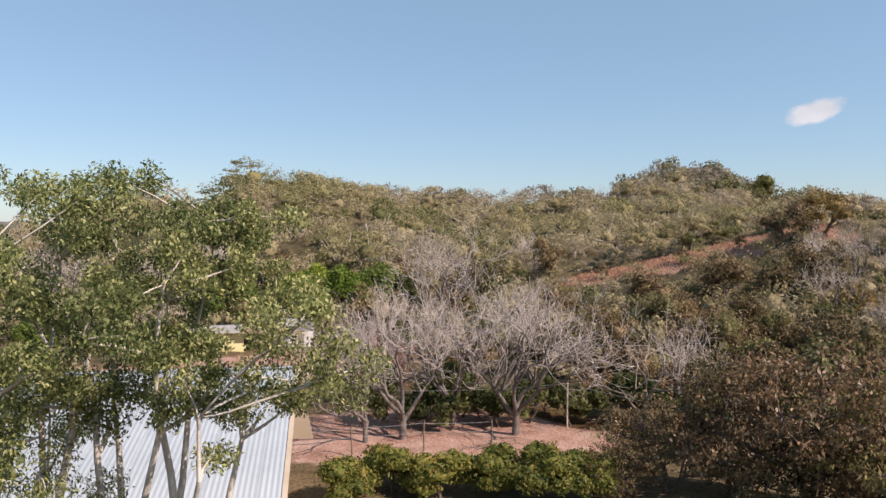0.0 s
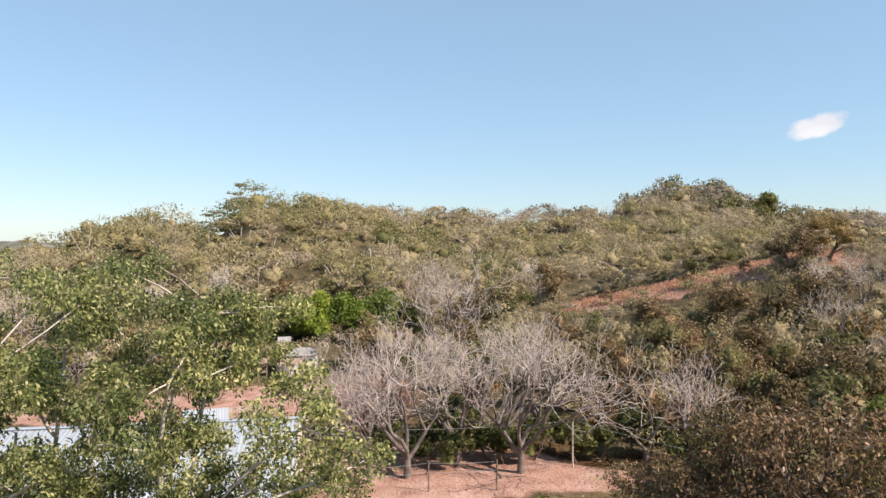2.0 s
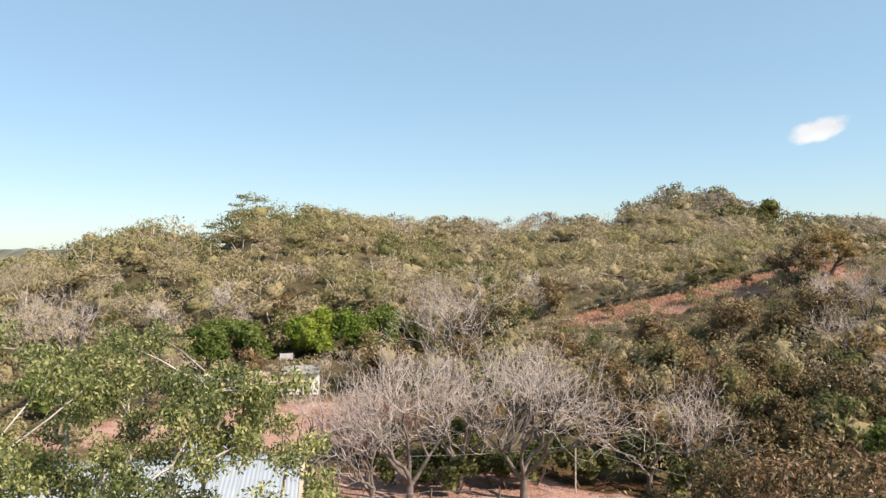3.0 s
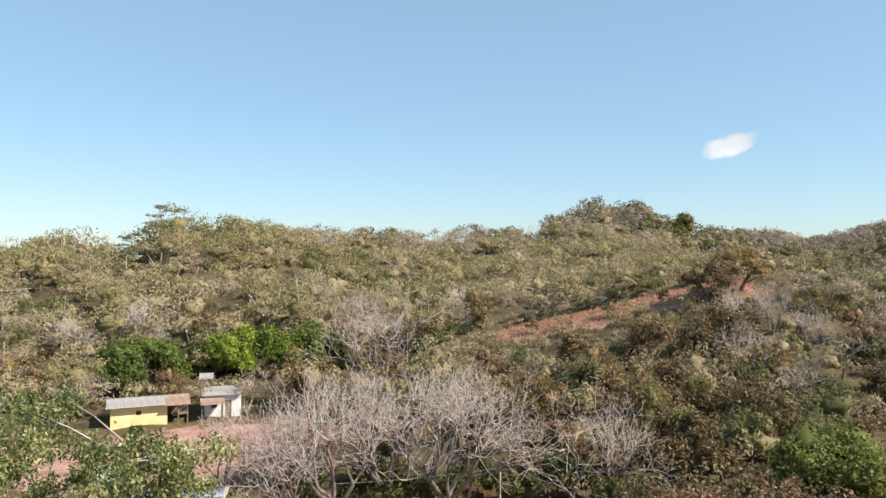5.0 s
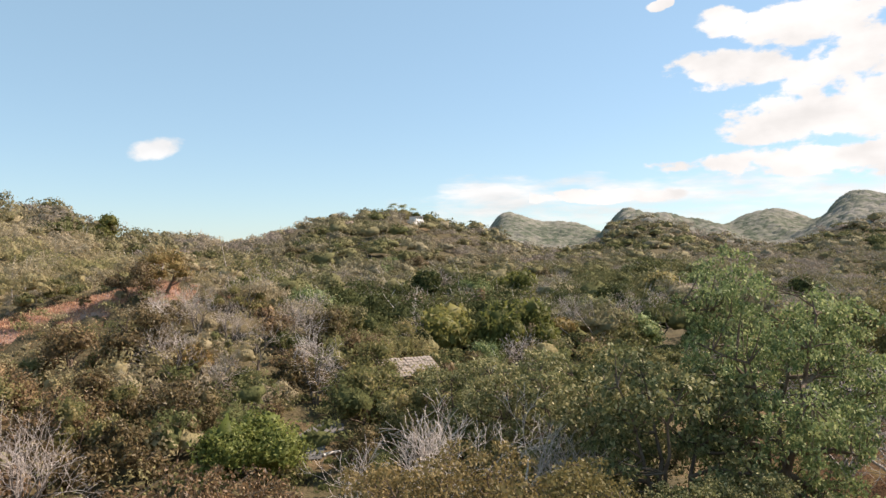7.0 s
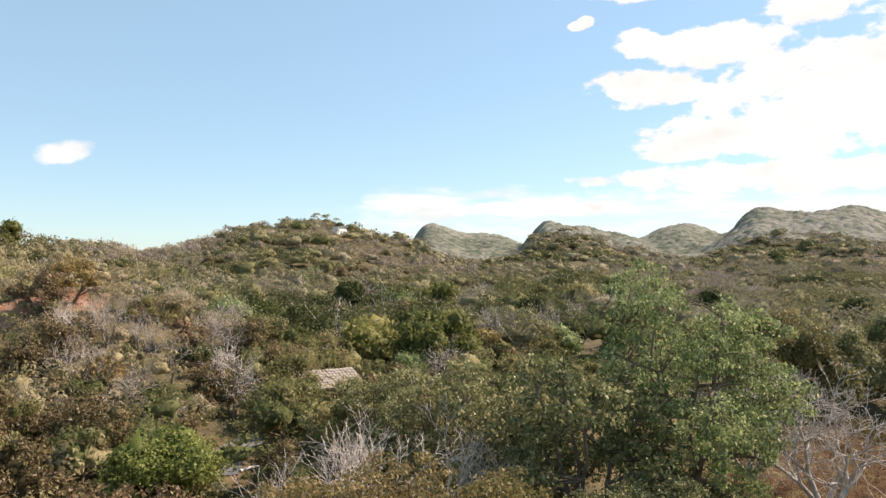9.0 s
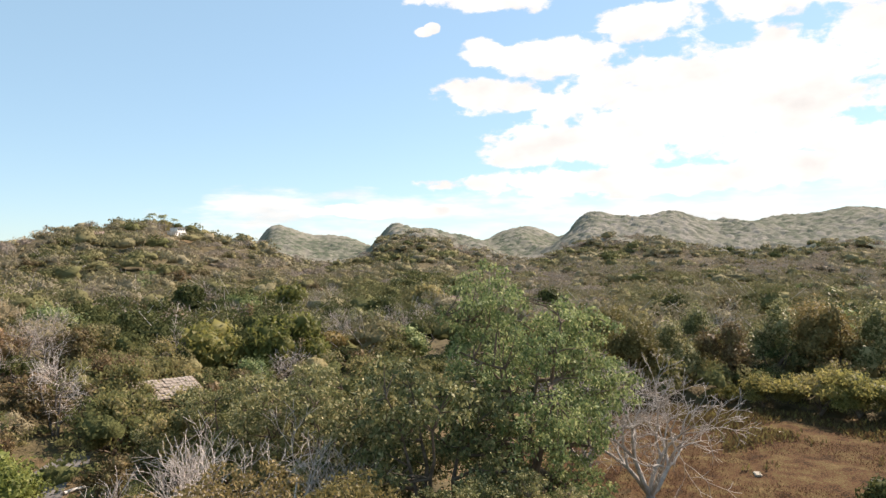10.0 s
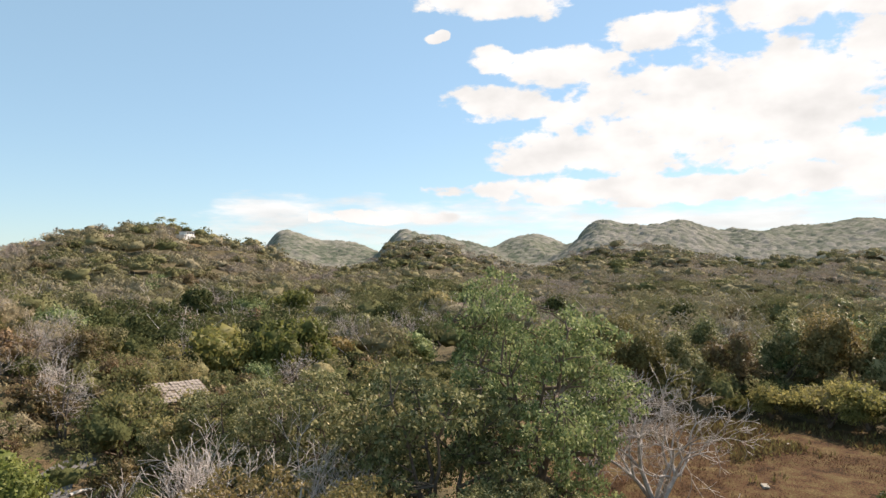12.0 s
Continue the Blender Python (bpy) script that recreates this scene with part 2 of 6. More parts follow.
BARK_DULL = rough_material("dull_grey_bark", [(0.2, (0.085, 0.07, 0.06)), (0.5, (0.17, 0.14, 0.12)), (0.8, (0.28, 0.24, 0.21))], 2.0, 0.9, 0.4)
BARK_TWIG = rough_material("grey_brown_twigs", [(0.2, (0.28, 0.23, 0.195)), (0.5, (0.47, 0.4, 0.35)), (0.8, (0.62, 0.55, 0.495))], 2.0, 0.9, 0.4)
BARK_ASH = rough_material("ash_grey_bark", [(0.2, (0.2, 0.17, 0.15)), (0.5, (0.38, 0.335, 0.3)), (0.8, (0.56, 0.51, 0.465))], 2.0, 0.9, 0.4)
BARK_BROWN = rough_material("brown_bark", [(0.2, (0.07, 0.05, 0.035)), (0.5, (0.15, 0.11, 0.08)), (0.8, (0.24, 0.19, 0.14))], 2.0, 0.9, 0.4)
ZINC = rough_material("zinc_sheet", [(0.2, (0.27, 0.3, 0.32)), (0.5, (0.35, 0.385, 0.405)), (0.8, (0.42, 0.445, 0.46))], 0.7, 0.6, 0.05, 0.15)
ZINC_OLD = rough_material("weathered_zinc", [(0.2, (0.18, 0.16, 0.14)), (0.5, (0.32, 0.3, 0.275)), (0.8, (0.44, 0.42, 0.39))], 0.8, 0.6, 0.05, 0.2)
RUST = rough_material("rusty_zinc", [(0.2, (0.14, 0.07, 0.04)), (0.5, (0.28, 0.19, 0.14)), (0.8, (0.42, 0.36, 0.31))], 1.0, 0.8, 0.1)
TAN_WALL = rough_material("tan_plaster", [(0.2, (0.36, 0.28, 0.2)), (0.5, (0.46, 0.37, 0.27)), (0.8, (0.52, 0.43, 0.33))], 0.8, 0.9, 0.1)
YELLOW_WALL = rough_material("yellow_plaster", [(0.2, (0.58, 0.48, 0.21)), (0.5, (0.7, 0.61, 0.3)), (0.8, (0.76, 0.69, 0.4))], 0.8, 0.85, 0.05)
WHITE_WALL = rough_material("white_plaster", [(0.2, (0.55, 0.52, 0.47)), (0.5, (0.74, 0.72, 0.68)), (0.8, (0.8, 0.79, 0.77))], 0.8, 0.85, 0.05)
WOOD = rough_material("grey_timber", [(0.2, (0.09, 0.065, 0.045)), (0.5, (0.2, 0.155, 0.11)), (0.8, (0.3, 0.25, 0.19))], 3.0, 0.9, 0.2)
DARK = rough_material("dark_opening", [(0.3, (0.02, 0.018, 0.016)), (0.7, (0.045, 0.04, 0.036))], 2.0, 0.6, 0.0)
ASPHALT = rough_material("grey_asphalt", [(0.2, (0.1, 0.094, 0.085)), (0.5, (0.145, 0.135, 0.125)), (0.8, (0.19, 0.175, 0.16))], 0.4, 0.95, 0.2)
TILE = rough_material("sun_bleached_tile", [(0.25, (0.15, 0.11, 0.085)), (0.45, (0.3, 0.245, 0.2)), (0.6, (0.42, 0.365, 0.31)), (0.8, (0.52, 0.47, 0.41))], 1.1, 0.9, 0.2)
STONE = rough_material("pale_stone", [(0.2, (0.22, 0.19, 0.15)), (0.5, (0.36, 0.32, 0.26)), (0.8, (0.46, 0.42, 0.36))], 3.0, 0.9, 0.2)
WIRE = rough_material("galvanised_wire", [(0.3, (0.3, 0.29, 0.28)), (0.7, (0.45, 0.44, 0.43))], 8.0, 0.6, 0.0, 0.5)
GLASS = mat_nodes("window_glass")[0]
GLASS.node_tree.nodes["Principled BSDF"].inputs["Base Color"].default_value = (0.02, 0.025, 0.03, 1)
GLASS.node_tree.nodes["Principled BSDF"].inputs["Roughness"].default_value = 0.08

# ---------------------------------------------------------------- ground
# heading, distance, breadth, height
HILLS = [(-25.3, 222, 10, 9.8), (-22.3, 225, 9, 7.3), (-18.7, 215, 9, 5.0), (-15.4, 200, 7, 10.0), (-13.2, 203, 8, 5.0), (-10.6, 208, 9, 8.1),
         (-8, 214, 9, 7.7), (-5.5, 240, 12, 8.7), (-2, 300, 16, 5.9), (1.2, 320, 14, 15.3), (8.3, 330, 14, 17.5), (12, 335, 12, 7.7),
         (15.6, 345, 13, 19.6), (18.8, 355, 13, 20.3), (21, 360, 9, 12.6), (23.5, 380, 14, 11.6), (27, 450, 20, 17.7), (30.2, 640, 20, 23.3),
         (33, 640, 18, 9.9), (36.2, 590, 18, 18.5), (39.5, 560, 22, 22.2), (42.8, 550, 22, 20.9), (45.8, 545, 20, 23.2), (48.7, 580, 22, 13.4),
         (51.5, 640, 24, 22.5)]
# the mesa, the cone, the long blue ridge, the nearer mountain with its spurs, and the hills behind the take-off point
HILLS += [(53.4, 1500, 26, 53.0), (55.2, 1500, 34, 61.0), (58, 1500, 45, 52.0), (61, 1500, 45, 46.0), (63.2, 1000, 18, 41.0), (64.7, 1000, 20, 9.0), (66.2, 1000, 20, 39.5), (68.5, 1100, 30, 35.0),
          (71.5, 1600, 60, 62.0), (75.2, 1600, 60, 76.0), (78.6, 1150, 26, 61.1), (81.5, 1150, 32, 54.3), (84.8, 1170, 30, 76.6), (88, 1250, 36, 44.0),
          (91.5, 1350, 45, 63.2), (95.5, 1400, 60, 60.3), (100, 1400, 70, 38.2),
          (58, 800, 70, 9.0), (66, 780, 60, 7.0), (72.5, 820, 40, 10.0), (79.5, 840, 34, 12.0), (87, 860, 40, 9.0), (96.5, 720, 32, 15.0),
          (108, 1300, 150, 91.3), (200, 900, 260, 60.0), (280, 800, 260, 50.0)]
SPUR_A, SPUR_B = np.array(at(9, 113)), np.array(at(27, 112))


def spur(x, y):
    """Along, across (positive behind the crest) and past-the-end distances on the red spur."""
    d = SPUR_B - SPUR_A
    size = np.hypot(*d)
    d = d / size
    along = (x - SPUR_A[0]) * d[0] + (y - SPUR_A[1]) * d[1]
    across = -(x - SPUR_A[0]) * d[1] + (y - SPUR_A[1]) * d[0]
    return along / size, across, np.maximum(along - size, 0) + np.maximum(-along, 0)


def height(x, y):
    x, y = np.asarray(x, float), np.asarray(y, float)
    r = np.hypot(x, y)
    h = 4.2 * (1 - smooth(27, 42, r))
    for az, d, w, a in HILLS:
        t = radians(az)
        u, v = x * math.cos(t) - y * math.sin(t), x * math.sin(t) + y * math.cos(t) - d
        h = h + a * smooth(72, 150, r) * np.exp(-(u / w) ** 2 / 2 - (v / (d * 0.22 + 10)) ** 2 / 2)
    k, across, past = spur(x, y)
    crest = 4.0 + 9.2 * np.clip(k, 0, 1) ** 1.1
    wide = np.where(across < 0, 17.0, 30.0)
    h = h + crest * np.exp(-(across / wide) ** 2 / 2 - (past / 17.0) ** 2 / 2)
    far = smooth(90, 300, r)
    h = h + far * (2.2 * np.sin(x * 0.031 + 1.3) * np.sin(y * 0.027 + 0.4) + 1.1 * np.sin(x * 0.083 + y * 0.061))
    far = smooth(600, 1100, r)
    az = np.degrees(np.arctan2(x, y))
    ribs = 1 - 2 * np.abs(np.sin(az * 0.42 + 0.9 * np.sin(r * 0.006) + 0.7 * np.sin(az * 0.17)))
    h = h + ribs * 5 * smooth(640, 900, r) * (1 - smooth(1050, 1400, r))
    h = h + far * (4 * np.sin(x * 0.0113 + y * 0.004) * np.sin(y * 0.0091 - x * 0.003 + 1.0) + 3 * np.abs(np.sin(x * 0.019 - y * 0.013 + 0.8 * np.sin(y * 0.011))) - 1.5)
    return h + 0.12 * np.sin(x * 0.9 + y * 0.3) * np.sin(y * 0.7 - 0.2 * x)


def ground_z(x, y):
    return float(height(x, y))


def oval(x, y, az, d, a, b):
    """1 in the middle of an oval lying across the line of sight, 0 on its rim and outside."""
    t = radians(az)
    u, v = x * math.cos(t) - y * math.sin(t), x * math.sin(t) + y * math.cos(t) - d
    return np.clip(1.3 - (u / a) ** 2 - (v / b) ** 2, 0, 1)


def soil_map(x, y):
    s = np.maximum.reduce([oval(x, y, -15, 68, 15, 11), oval(x, y, -3, 47, 13, 7), oval(x, y, -27, 72, 8, 5),
                           oval(x, y, 10, 47, 5, 3), 0.7 * oval(x, y, 31.8, 119, 6, 5)])
    k, across, past = spur(x, y)
    ragged = 2.6 * np.sin(x * 0.9 + 1.3 * np.sin(y * 0.5)) + 2.2 * np.sin(x * 0.37 - y * 0.6) + 0.8 * np.sin(x * 2.1 + y * 1.3)
    scar = smooth(-11.5, -7.5, across + ragged) * (1 - smooth(2.0, 5.0, across + ragged)) * (k > 0.02) * (past < 4)
    return np.maximum(s, 0.9 * scar)


def grass_map(x, y):
    g = np.maximum.reduce([oval(x, y, 90, 74, 30, 20), oval(x, y, 9, 50, 8, 5), 0.8 * oval(x, y, 67.8, 212, 6, 15)])
    k, across, past = spur(x, y)
    return np.maximum(g, np.where((np.abs(across) < 13) & (past < 10), 0.2, 0))


def clear(x, y):
    """Open ground with no trees."""
    k, across, past = spur(x, y)
    scar = (across < 3) & (across > -8.0 + 2.5 * np.sin(k * 23) + 1.5 * np.sin(k * 61)) & (k > 0.04) & (past < 3)
    road = (np.abs(x * math.cos(radians(38.6)) - y * math.sin(radians(38.6))) < 2.9) & (np.hypot(x, y) < 75) & (np.hypot(x, y) > 61) & (x > 30)
    return (oval(x, y, -15, 68, 15, 12) > 0) | (oval(x, y, -3, 46, 14, 8) > 0) | (oval(x, y, -27, 72, 8, 6) > 0) | (oval(x, y, 90, 72, 27, 21) > 0) | (oval(x, y, 67.8, 212, 5, 14) > 0) | scar | road | (oval(x, y, 31.8, 119, 7, 6) > 0) | (oval(x, y, 46.6, 83, 3.6, 5) > 0) | ((np.hypot(x - at(46.9, 500)[0], y - at(46.9, 500)[1]) < 13) | (oval(x, y, 46.8, 472, 9, 34) > 0)) | (np.hypot(x + 13, y - 24) < 14)


def build_ground():
    rings = np.concatenate([[0.05, 0.3, 0.7, 1.2], np.arange(2, 140, 1.5), np.geomspace(140, 4700, 70)])
    n = 300
    ang = np.linspace(0, 2 * np.pi, n, endpoint=False)
    R, A = np.meshgrid(rings, ang, indexing="ij")
    x, y = (R * np.sin(A)).ravel(), (R * np.cos(A)).ravel()
    v = np.stack([x, y, height(x, y)], 1)
    i, j = np.meshgrid(np.arange(len(rings) - 1), np.arange(n), indexing="ij")
    j2 = (j + 1) % n
    f = np.stack([i * n + j, i * n + j2, (i + 1) * n + j2, (i + 1) * n + j], -1).reshape(-1, 4)[:, ::-1]
    me = fast_mesh("ground", v, f, GROUND, True)
    hub = bmesh.new()
    hub.from_mesh(me)
    hub.verts.ensure_lookup_table()
    hub.faces.new([hub.verts[k] for k in range(n)][::-1])
    hub.to_mesh(me)
    hub.free()
    for key, fn in (("soil", soil_map), ("grass", grass_map)):
        me.attributes.new(key, "FLOAT", "POINT").data.foreach_set("value", np.asarray(fn(x, y), np.float32))
    tagged(new("ground", me), "dry hilly ground with red soil, straw grass and leaf litter", "ground", kind="structure")


build_ground()


# ---------------------------------------------------------------- plants
def tubes(segs):
    """Tapered tubes for rows of (start, end, radius, radius): five sides for stout ones, three for twigs."""
    s = np.array([(*a, *b, ra, rb) for a, b, ra, rb in segs])
    vs, fs, base = [], [], 0
    for stout in (True, False):
        q = s[(np.maximum(s[:, 6], s[:, 7]) >= 0.035) == stout]
        if not len(q):
            continue
        k = 6 if stout else 3
        a, b = q[:, :3], q[:, 3:6]
        d = b - a
        d /= np.linalg.norm(d, axis=1, keepdims=True) + 1e-9
        ref = np.where(np.abs(d[:, 2:3]) > 0.9, [[1.0, 0, 0]], [[0, 0, 1.0]])
        u = np.cross(d, ref)
        u /= np.linalg.norm(u, axis=1, keepdims=True) + 1e-9
        w = np.cross(d, u)
        t = np.arange(k) * 2 * np.pi / k
        ring = u[:, None] * np.cos(t)[None, :, None] + w[:, None] * np.sin(t)[None, :, None]
        lo = a[:, None] - d[:, None] * q[:, 6, None, None] * 0.3 + ring * q[:, 6, None, None]
        hi = b[:, None] + d[:, None] * q[:, 7, None, None] * 0.3 + ring * q[:, 7, None, None]
        vs.append(np.concatenate([lo, hi], 1).reshape(-1, 3))
        i, j = np.meshgrid(np.arange(len(q)), np.arange(k), indexing="ij")
        o = base + i * 2 * k
        j2 = (j + 1) % k
        fs.append(np.stack([o + j, o + j2, o + k + j2, o + k + j], -1).reshape(-1, 4))
        base += len(q) * 2 * k
    return np.concatenate(vs), np.concatenate(fs)


def grow(rng, tall, radius, levels, stems=1, keep=0.6, spread=0.75, lift=0.25, kids=(4, 4, 4, 3), crook=0.22, first=0.3, ratio=0.62, lean=0.12, taper=0.55, thin=0.008):
    """A branching frame: returns its segments and the tips of its last twigs."""
    segs, tips = [], []

    def limb(p, d, size, r, level):
        bits = 4 if level == 0 else 2 if level >= levels else 3
        pts, dirs = [p], []
        end = max(r * (taper if level < levels else 0.4), thin)
        for b in range(bits):
            d = d + rng.normal(0, crook, 3) + np.array([0, 0, lift * 0.25])
            d = d / np.linalg.norm(d)
            q = p + d * size / bits
            segs.append((p, q, r + (end - r) * b / bits, r + (end - r) * (b + 1) / bits))
            p = q
            pts.append(p)
            dirs.append(d)
        if level >= levels:
            tips.append(p)
            return
        n = kids[min(level, len(kids) - 1)]
        for c in range(n):
            f = first + (1 - first) * (c + rng.random()) / n if level == 0 else 0.25 + 0.75 * (c + rng.random()) / n
            i = min(int(f * bits), bits - 1)
            o = pts[i] + (pts[i + 1] - pts[i]) * (f * bits - i)
            side = rng.normal(0, 1, 3)
            side -= side.dot(dirs[i]) * dirs[i]
            side /= np.linalg.norm(side)
            nd = dirs[i] * (1 - spread * 0.6) + side * spread + np.array([0, 0, lift])
            limb(o, nd / np.linalg.norm(nd), size * ratio * (0.7 + 0.6 * rng.random()), max(end * (keep - 0.15 + 0.3 * rng.random()), thin), level + 1)
        tips.append(p)

    for s in range(stems):
        a = rng.random() * 6.28
        tilt = lean if stems == 1 else 0.2 + 0.35 * rng.random()
        d = np.array([math.cos(a) * tilt, math.sin(a) * tilt, 1.0])
        limb(np.array([math.cos(a), math.sin(a), 0]) * radius * (0 if stems == 1 else 1.0) - np.array([0, 0, 0.4]), d / np.linalg.norm(d), tall * (1 if stems == 1 else 0.8 + 0.3 * rng.random()), radius * (1 if stems == 1 else 0.7), 0)
    return segs, np.array(tips)


def leaves(rng, spots, each, puff, size, slim=0.5, droop=0.0, flat=1.0, ball=False):
    """Pointed leaves scattered round the given spots, loosely or in close balls."""
    n = len(spots) * each
    off = rng.normal(0, 1, (n, 3))
    if ball:
        off *= 2.0 * rng.random((n, 1)) ** 0.5 / np.linalg.norm(off, axis=1, keepdims=True)
        off *= np.repeat(0.7 + 0.6 * rng.random((len(spots), 3)), each, 0)
    c = np.repeat(spots, each, 0) + off * puff * np.array([1, 1, flat])
    along = rng.normal(0, 1, (n, 3)) - np.array([0, 0, droop])
    along /= np.linalg.norm(along, axis=1, keepdims=True)
    nrm = rng.normal(0, 1, (n, 3)) * 0.8 + np.array([0, 0, 0.4])
    across = np.cross(along, nrm)
    across /= np.linalg.norm(across, axis=1, keepdims=True) + 1e-9
    s = size * (0.6 + 0.8 * rng.random((n, 1)))
    v = np.stack([c, c + along * s * 0.45 + across * s * slim * 0.5, c + along * s, c + along * s * 0.45 - across * s * slim * 0.5], 1)
    return v.reshape(-1, 3), np.arange(4 * n).reshape(-1, 4)


def lump(ph, az, dz):
    return 0.80 + 0.17 * np.sin(2 * az + ph[..., 0]) + 0.13 * np.sin(5 * az + ph[..., 1] + 4 * dz) + 0.11 * np.sin(7 * dz + 3 * az + ph[..., 2])


def canopy(rng, centres, wide, tall, counts, size, slim=0.5, core=0, loose=0.55, fill=0.5, shell=0.5):
    """Lumpy crowns of leaf sprays, one round each centre, over a closed inner mass where core gives its sides;
    also says which crown each corner belongs to."""
    centres = np.asarray(centres, float)
    m = len(centres)
    which = np.repeat(np.arange(m), counts)
    n = len(which)
    d = rng.normal(0, 1, (n, 3))
    d[:, 2] = np.abs(d[:, 2]) * 1.1 - 0.45
    d /= np.linalg.norm(d, axis=1, keepdims=True)
    ph = rng.random((m, 3)) * 6.28
    rad = lump(ph[which], np.arctan2(d[:, 1], d[:, 0]), d[:, 2]) * (shell + (1.0 - shell) * rng.random(n) ** (1.3 if shell > 0.5 else 2.0))
    c = centres[which] + d * rad[:, None] * np.stack([wide[which], wide[which], tall[which]], 1)
    nrm = d + rng.normal(0, loose, (n, 3))
    nrm /= np.linalg.norm(nrm, axis=1, keepdims=True)
    u = np.cross(nrm, rng.normal(0, 1, (n, 3)))
    u /= np.linalg.norm(u, axis=1, keepdims=True) + 1e-9
    w = np.cross(nrm, u)
    s = (size[which] * (0.55 + 0.9 * rng.random(n)))[:, None]
    slim = np.broadcast_to(slim, m)[which][:, None]
    v = np.stack([c - u * s * 0.5 + w * s * slim * 0.5, c + u * s * 0.65, c - u * s * 0.4 - w * s * slim * 0.5], 1).reshape(-1, 3)
    f = np.arange(3 * n).reshape(-1, 3)
    which = np.repeat(which, 3)
    if core:
        lat = np.radians(np.linspace(-32, 80, core // 2 + 1))
        lon = np.arange(core) * 2 * np.pi / core
        LA, LO = np.meshgrid(lat, lon, indexing="ij")
        dirs = np.stack([np.cos(LA) * np.cos(LO), np.cos(LA) * np.sin(LO), np.sin(LA)], -1).reshape(-1, 3)
        k = len(dirs)
        rr = lump(ph[:, None], np.arctan2(dirs[:, 1], dirs[:, 0])[None], dirs[None, :, 2]) * fill * (1 + rng.normal(0, 0.14, (m, k)))
        cv = centres[:, None] + dirs[None] * rr[..., None] * np.stack([wide, wide, tall], 1)[:, None]
        a, o = np.meshgrid(np.arange(core // 2), np.arange(core), indexing="ij")
        o2 = (o + 1) % core
        cf = np.stack([a * core + o, a * core + o2, (a + 1) * core + o2, (a + 1) * core + o], -1).reshape(-1, 4)
        cf = np.concatenate([cf[:, [0, 1, 2]], cf[:, [0, 2, 3]]])
        f = np.concatenate([f, (len(v) + np.arange(m)[:, None, None] * k + cf[None]).reshape(-1, 3)])
        v = np.concatenate([v, cv.reshape(-1, 3)])
        which = np.concatenate([which, np.repeat(np.arange(m), k)])
    return v, f, which


Kind = namedtuple("Kind", "name label category frame crown")


def make_kind(name, label, category, bark, leaf, segs, foliage):
    v, f = tubes(segs)
    frame_mesh = fast_mesh("trunk", v, f, bark, True)
    crown_mesh = fast_mesh("crown", foliage[0], foliage[1], leaf) if foliage is not None else None
    return Kind(name, label, category, frame_mesh, crown_mesh)


def plant(kind, x, y, turn=0.0, size=1.0, stretch=1.0, label="", group="", sink=0.1):
    """Sets one plant of a kind on the ground: an empty at its base with trunk and crown as parts."""
    top = empty(kind.name, Matrix.LocRotScale((x, y, ground_z(x, y) - sink), Euler((0, 0, turn)), (size, size, size * stretch)))
    child("trunk", kind.frame, top)
    if kind.crown:
        child("crown", kind.crown, top)
    return tagged(top, label or kind.label, kind.category, group)


def fit_height(segs, tips, high):
    """Scales a branching frame to the wanted height, twigs keeping their thickness."""
    if not high:
        return segs, tips
    k = high / np.percentile([t[2] for t in tips], 97)
    return [(a * k, e * k, ra, rb) for a, e, ra, rb in segs], tips * k


def leafy_kind(seed, name, label, bark, leaf, tall, radius, each, puff, size, **kw):
    rng = np.random.default_rng(seed)
    slim, droop, high, bald = kw.pop("slim", 0.5), kw.pop("droop", 0.3), kw.pop("high", 0), kw.pop("bald", 0)
    segs, tips = fit_height(*grow(rng, tall, radius, **kw), high)
    tips = tips[rng.random(len(tips)) < np.where(tips[:, 2] < bald, 0.2, 0.85)] if bald else tips
    return make_kind(name, label, "tree", bark, leaf, segs, leaves(rng, tips, each, puff, size, slim, droop))


def bare_kind(seed, label, tall, radius, bark=None, **kw):
    rng = np.random.default_rng(seed)
    high = kw.pop("high", 0)
    segs, tips = fit_height(*grow(rng, tall, radius, **kw), high)
    bark = bark or BARK_GREY
    stout = [s for s in segs if s[2] >= 0.045]
    fine = [s for s in segs if s[2] < 0.045]
    return make_kind("bare_tree", label, "tree", bark, bark, stout, tubes(fine))


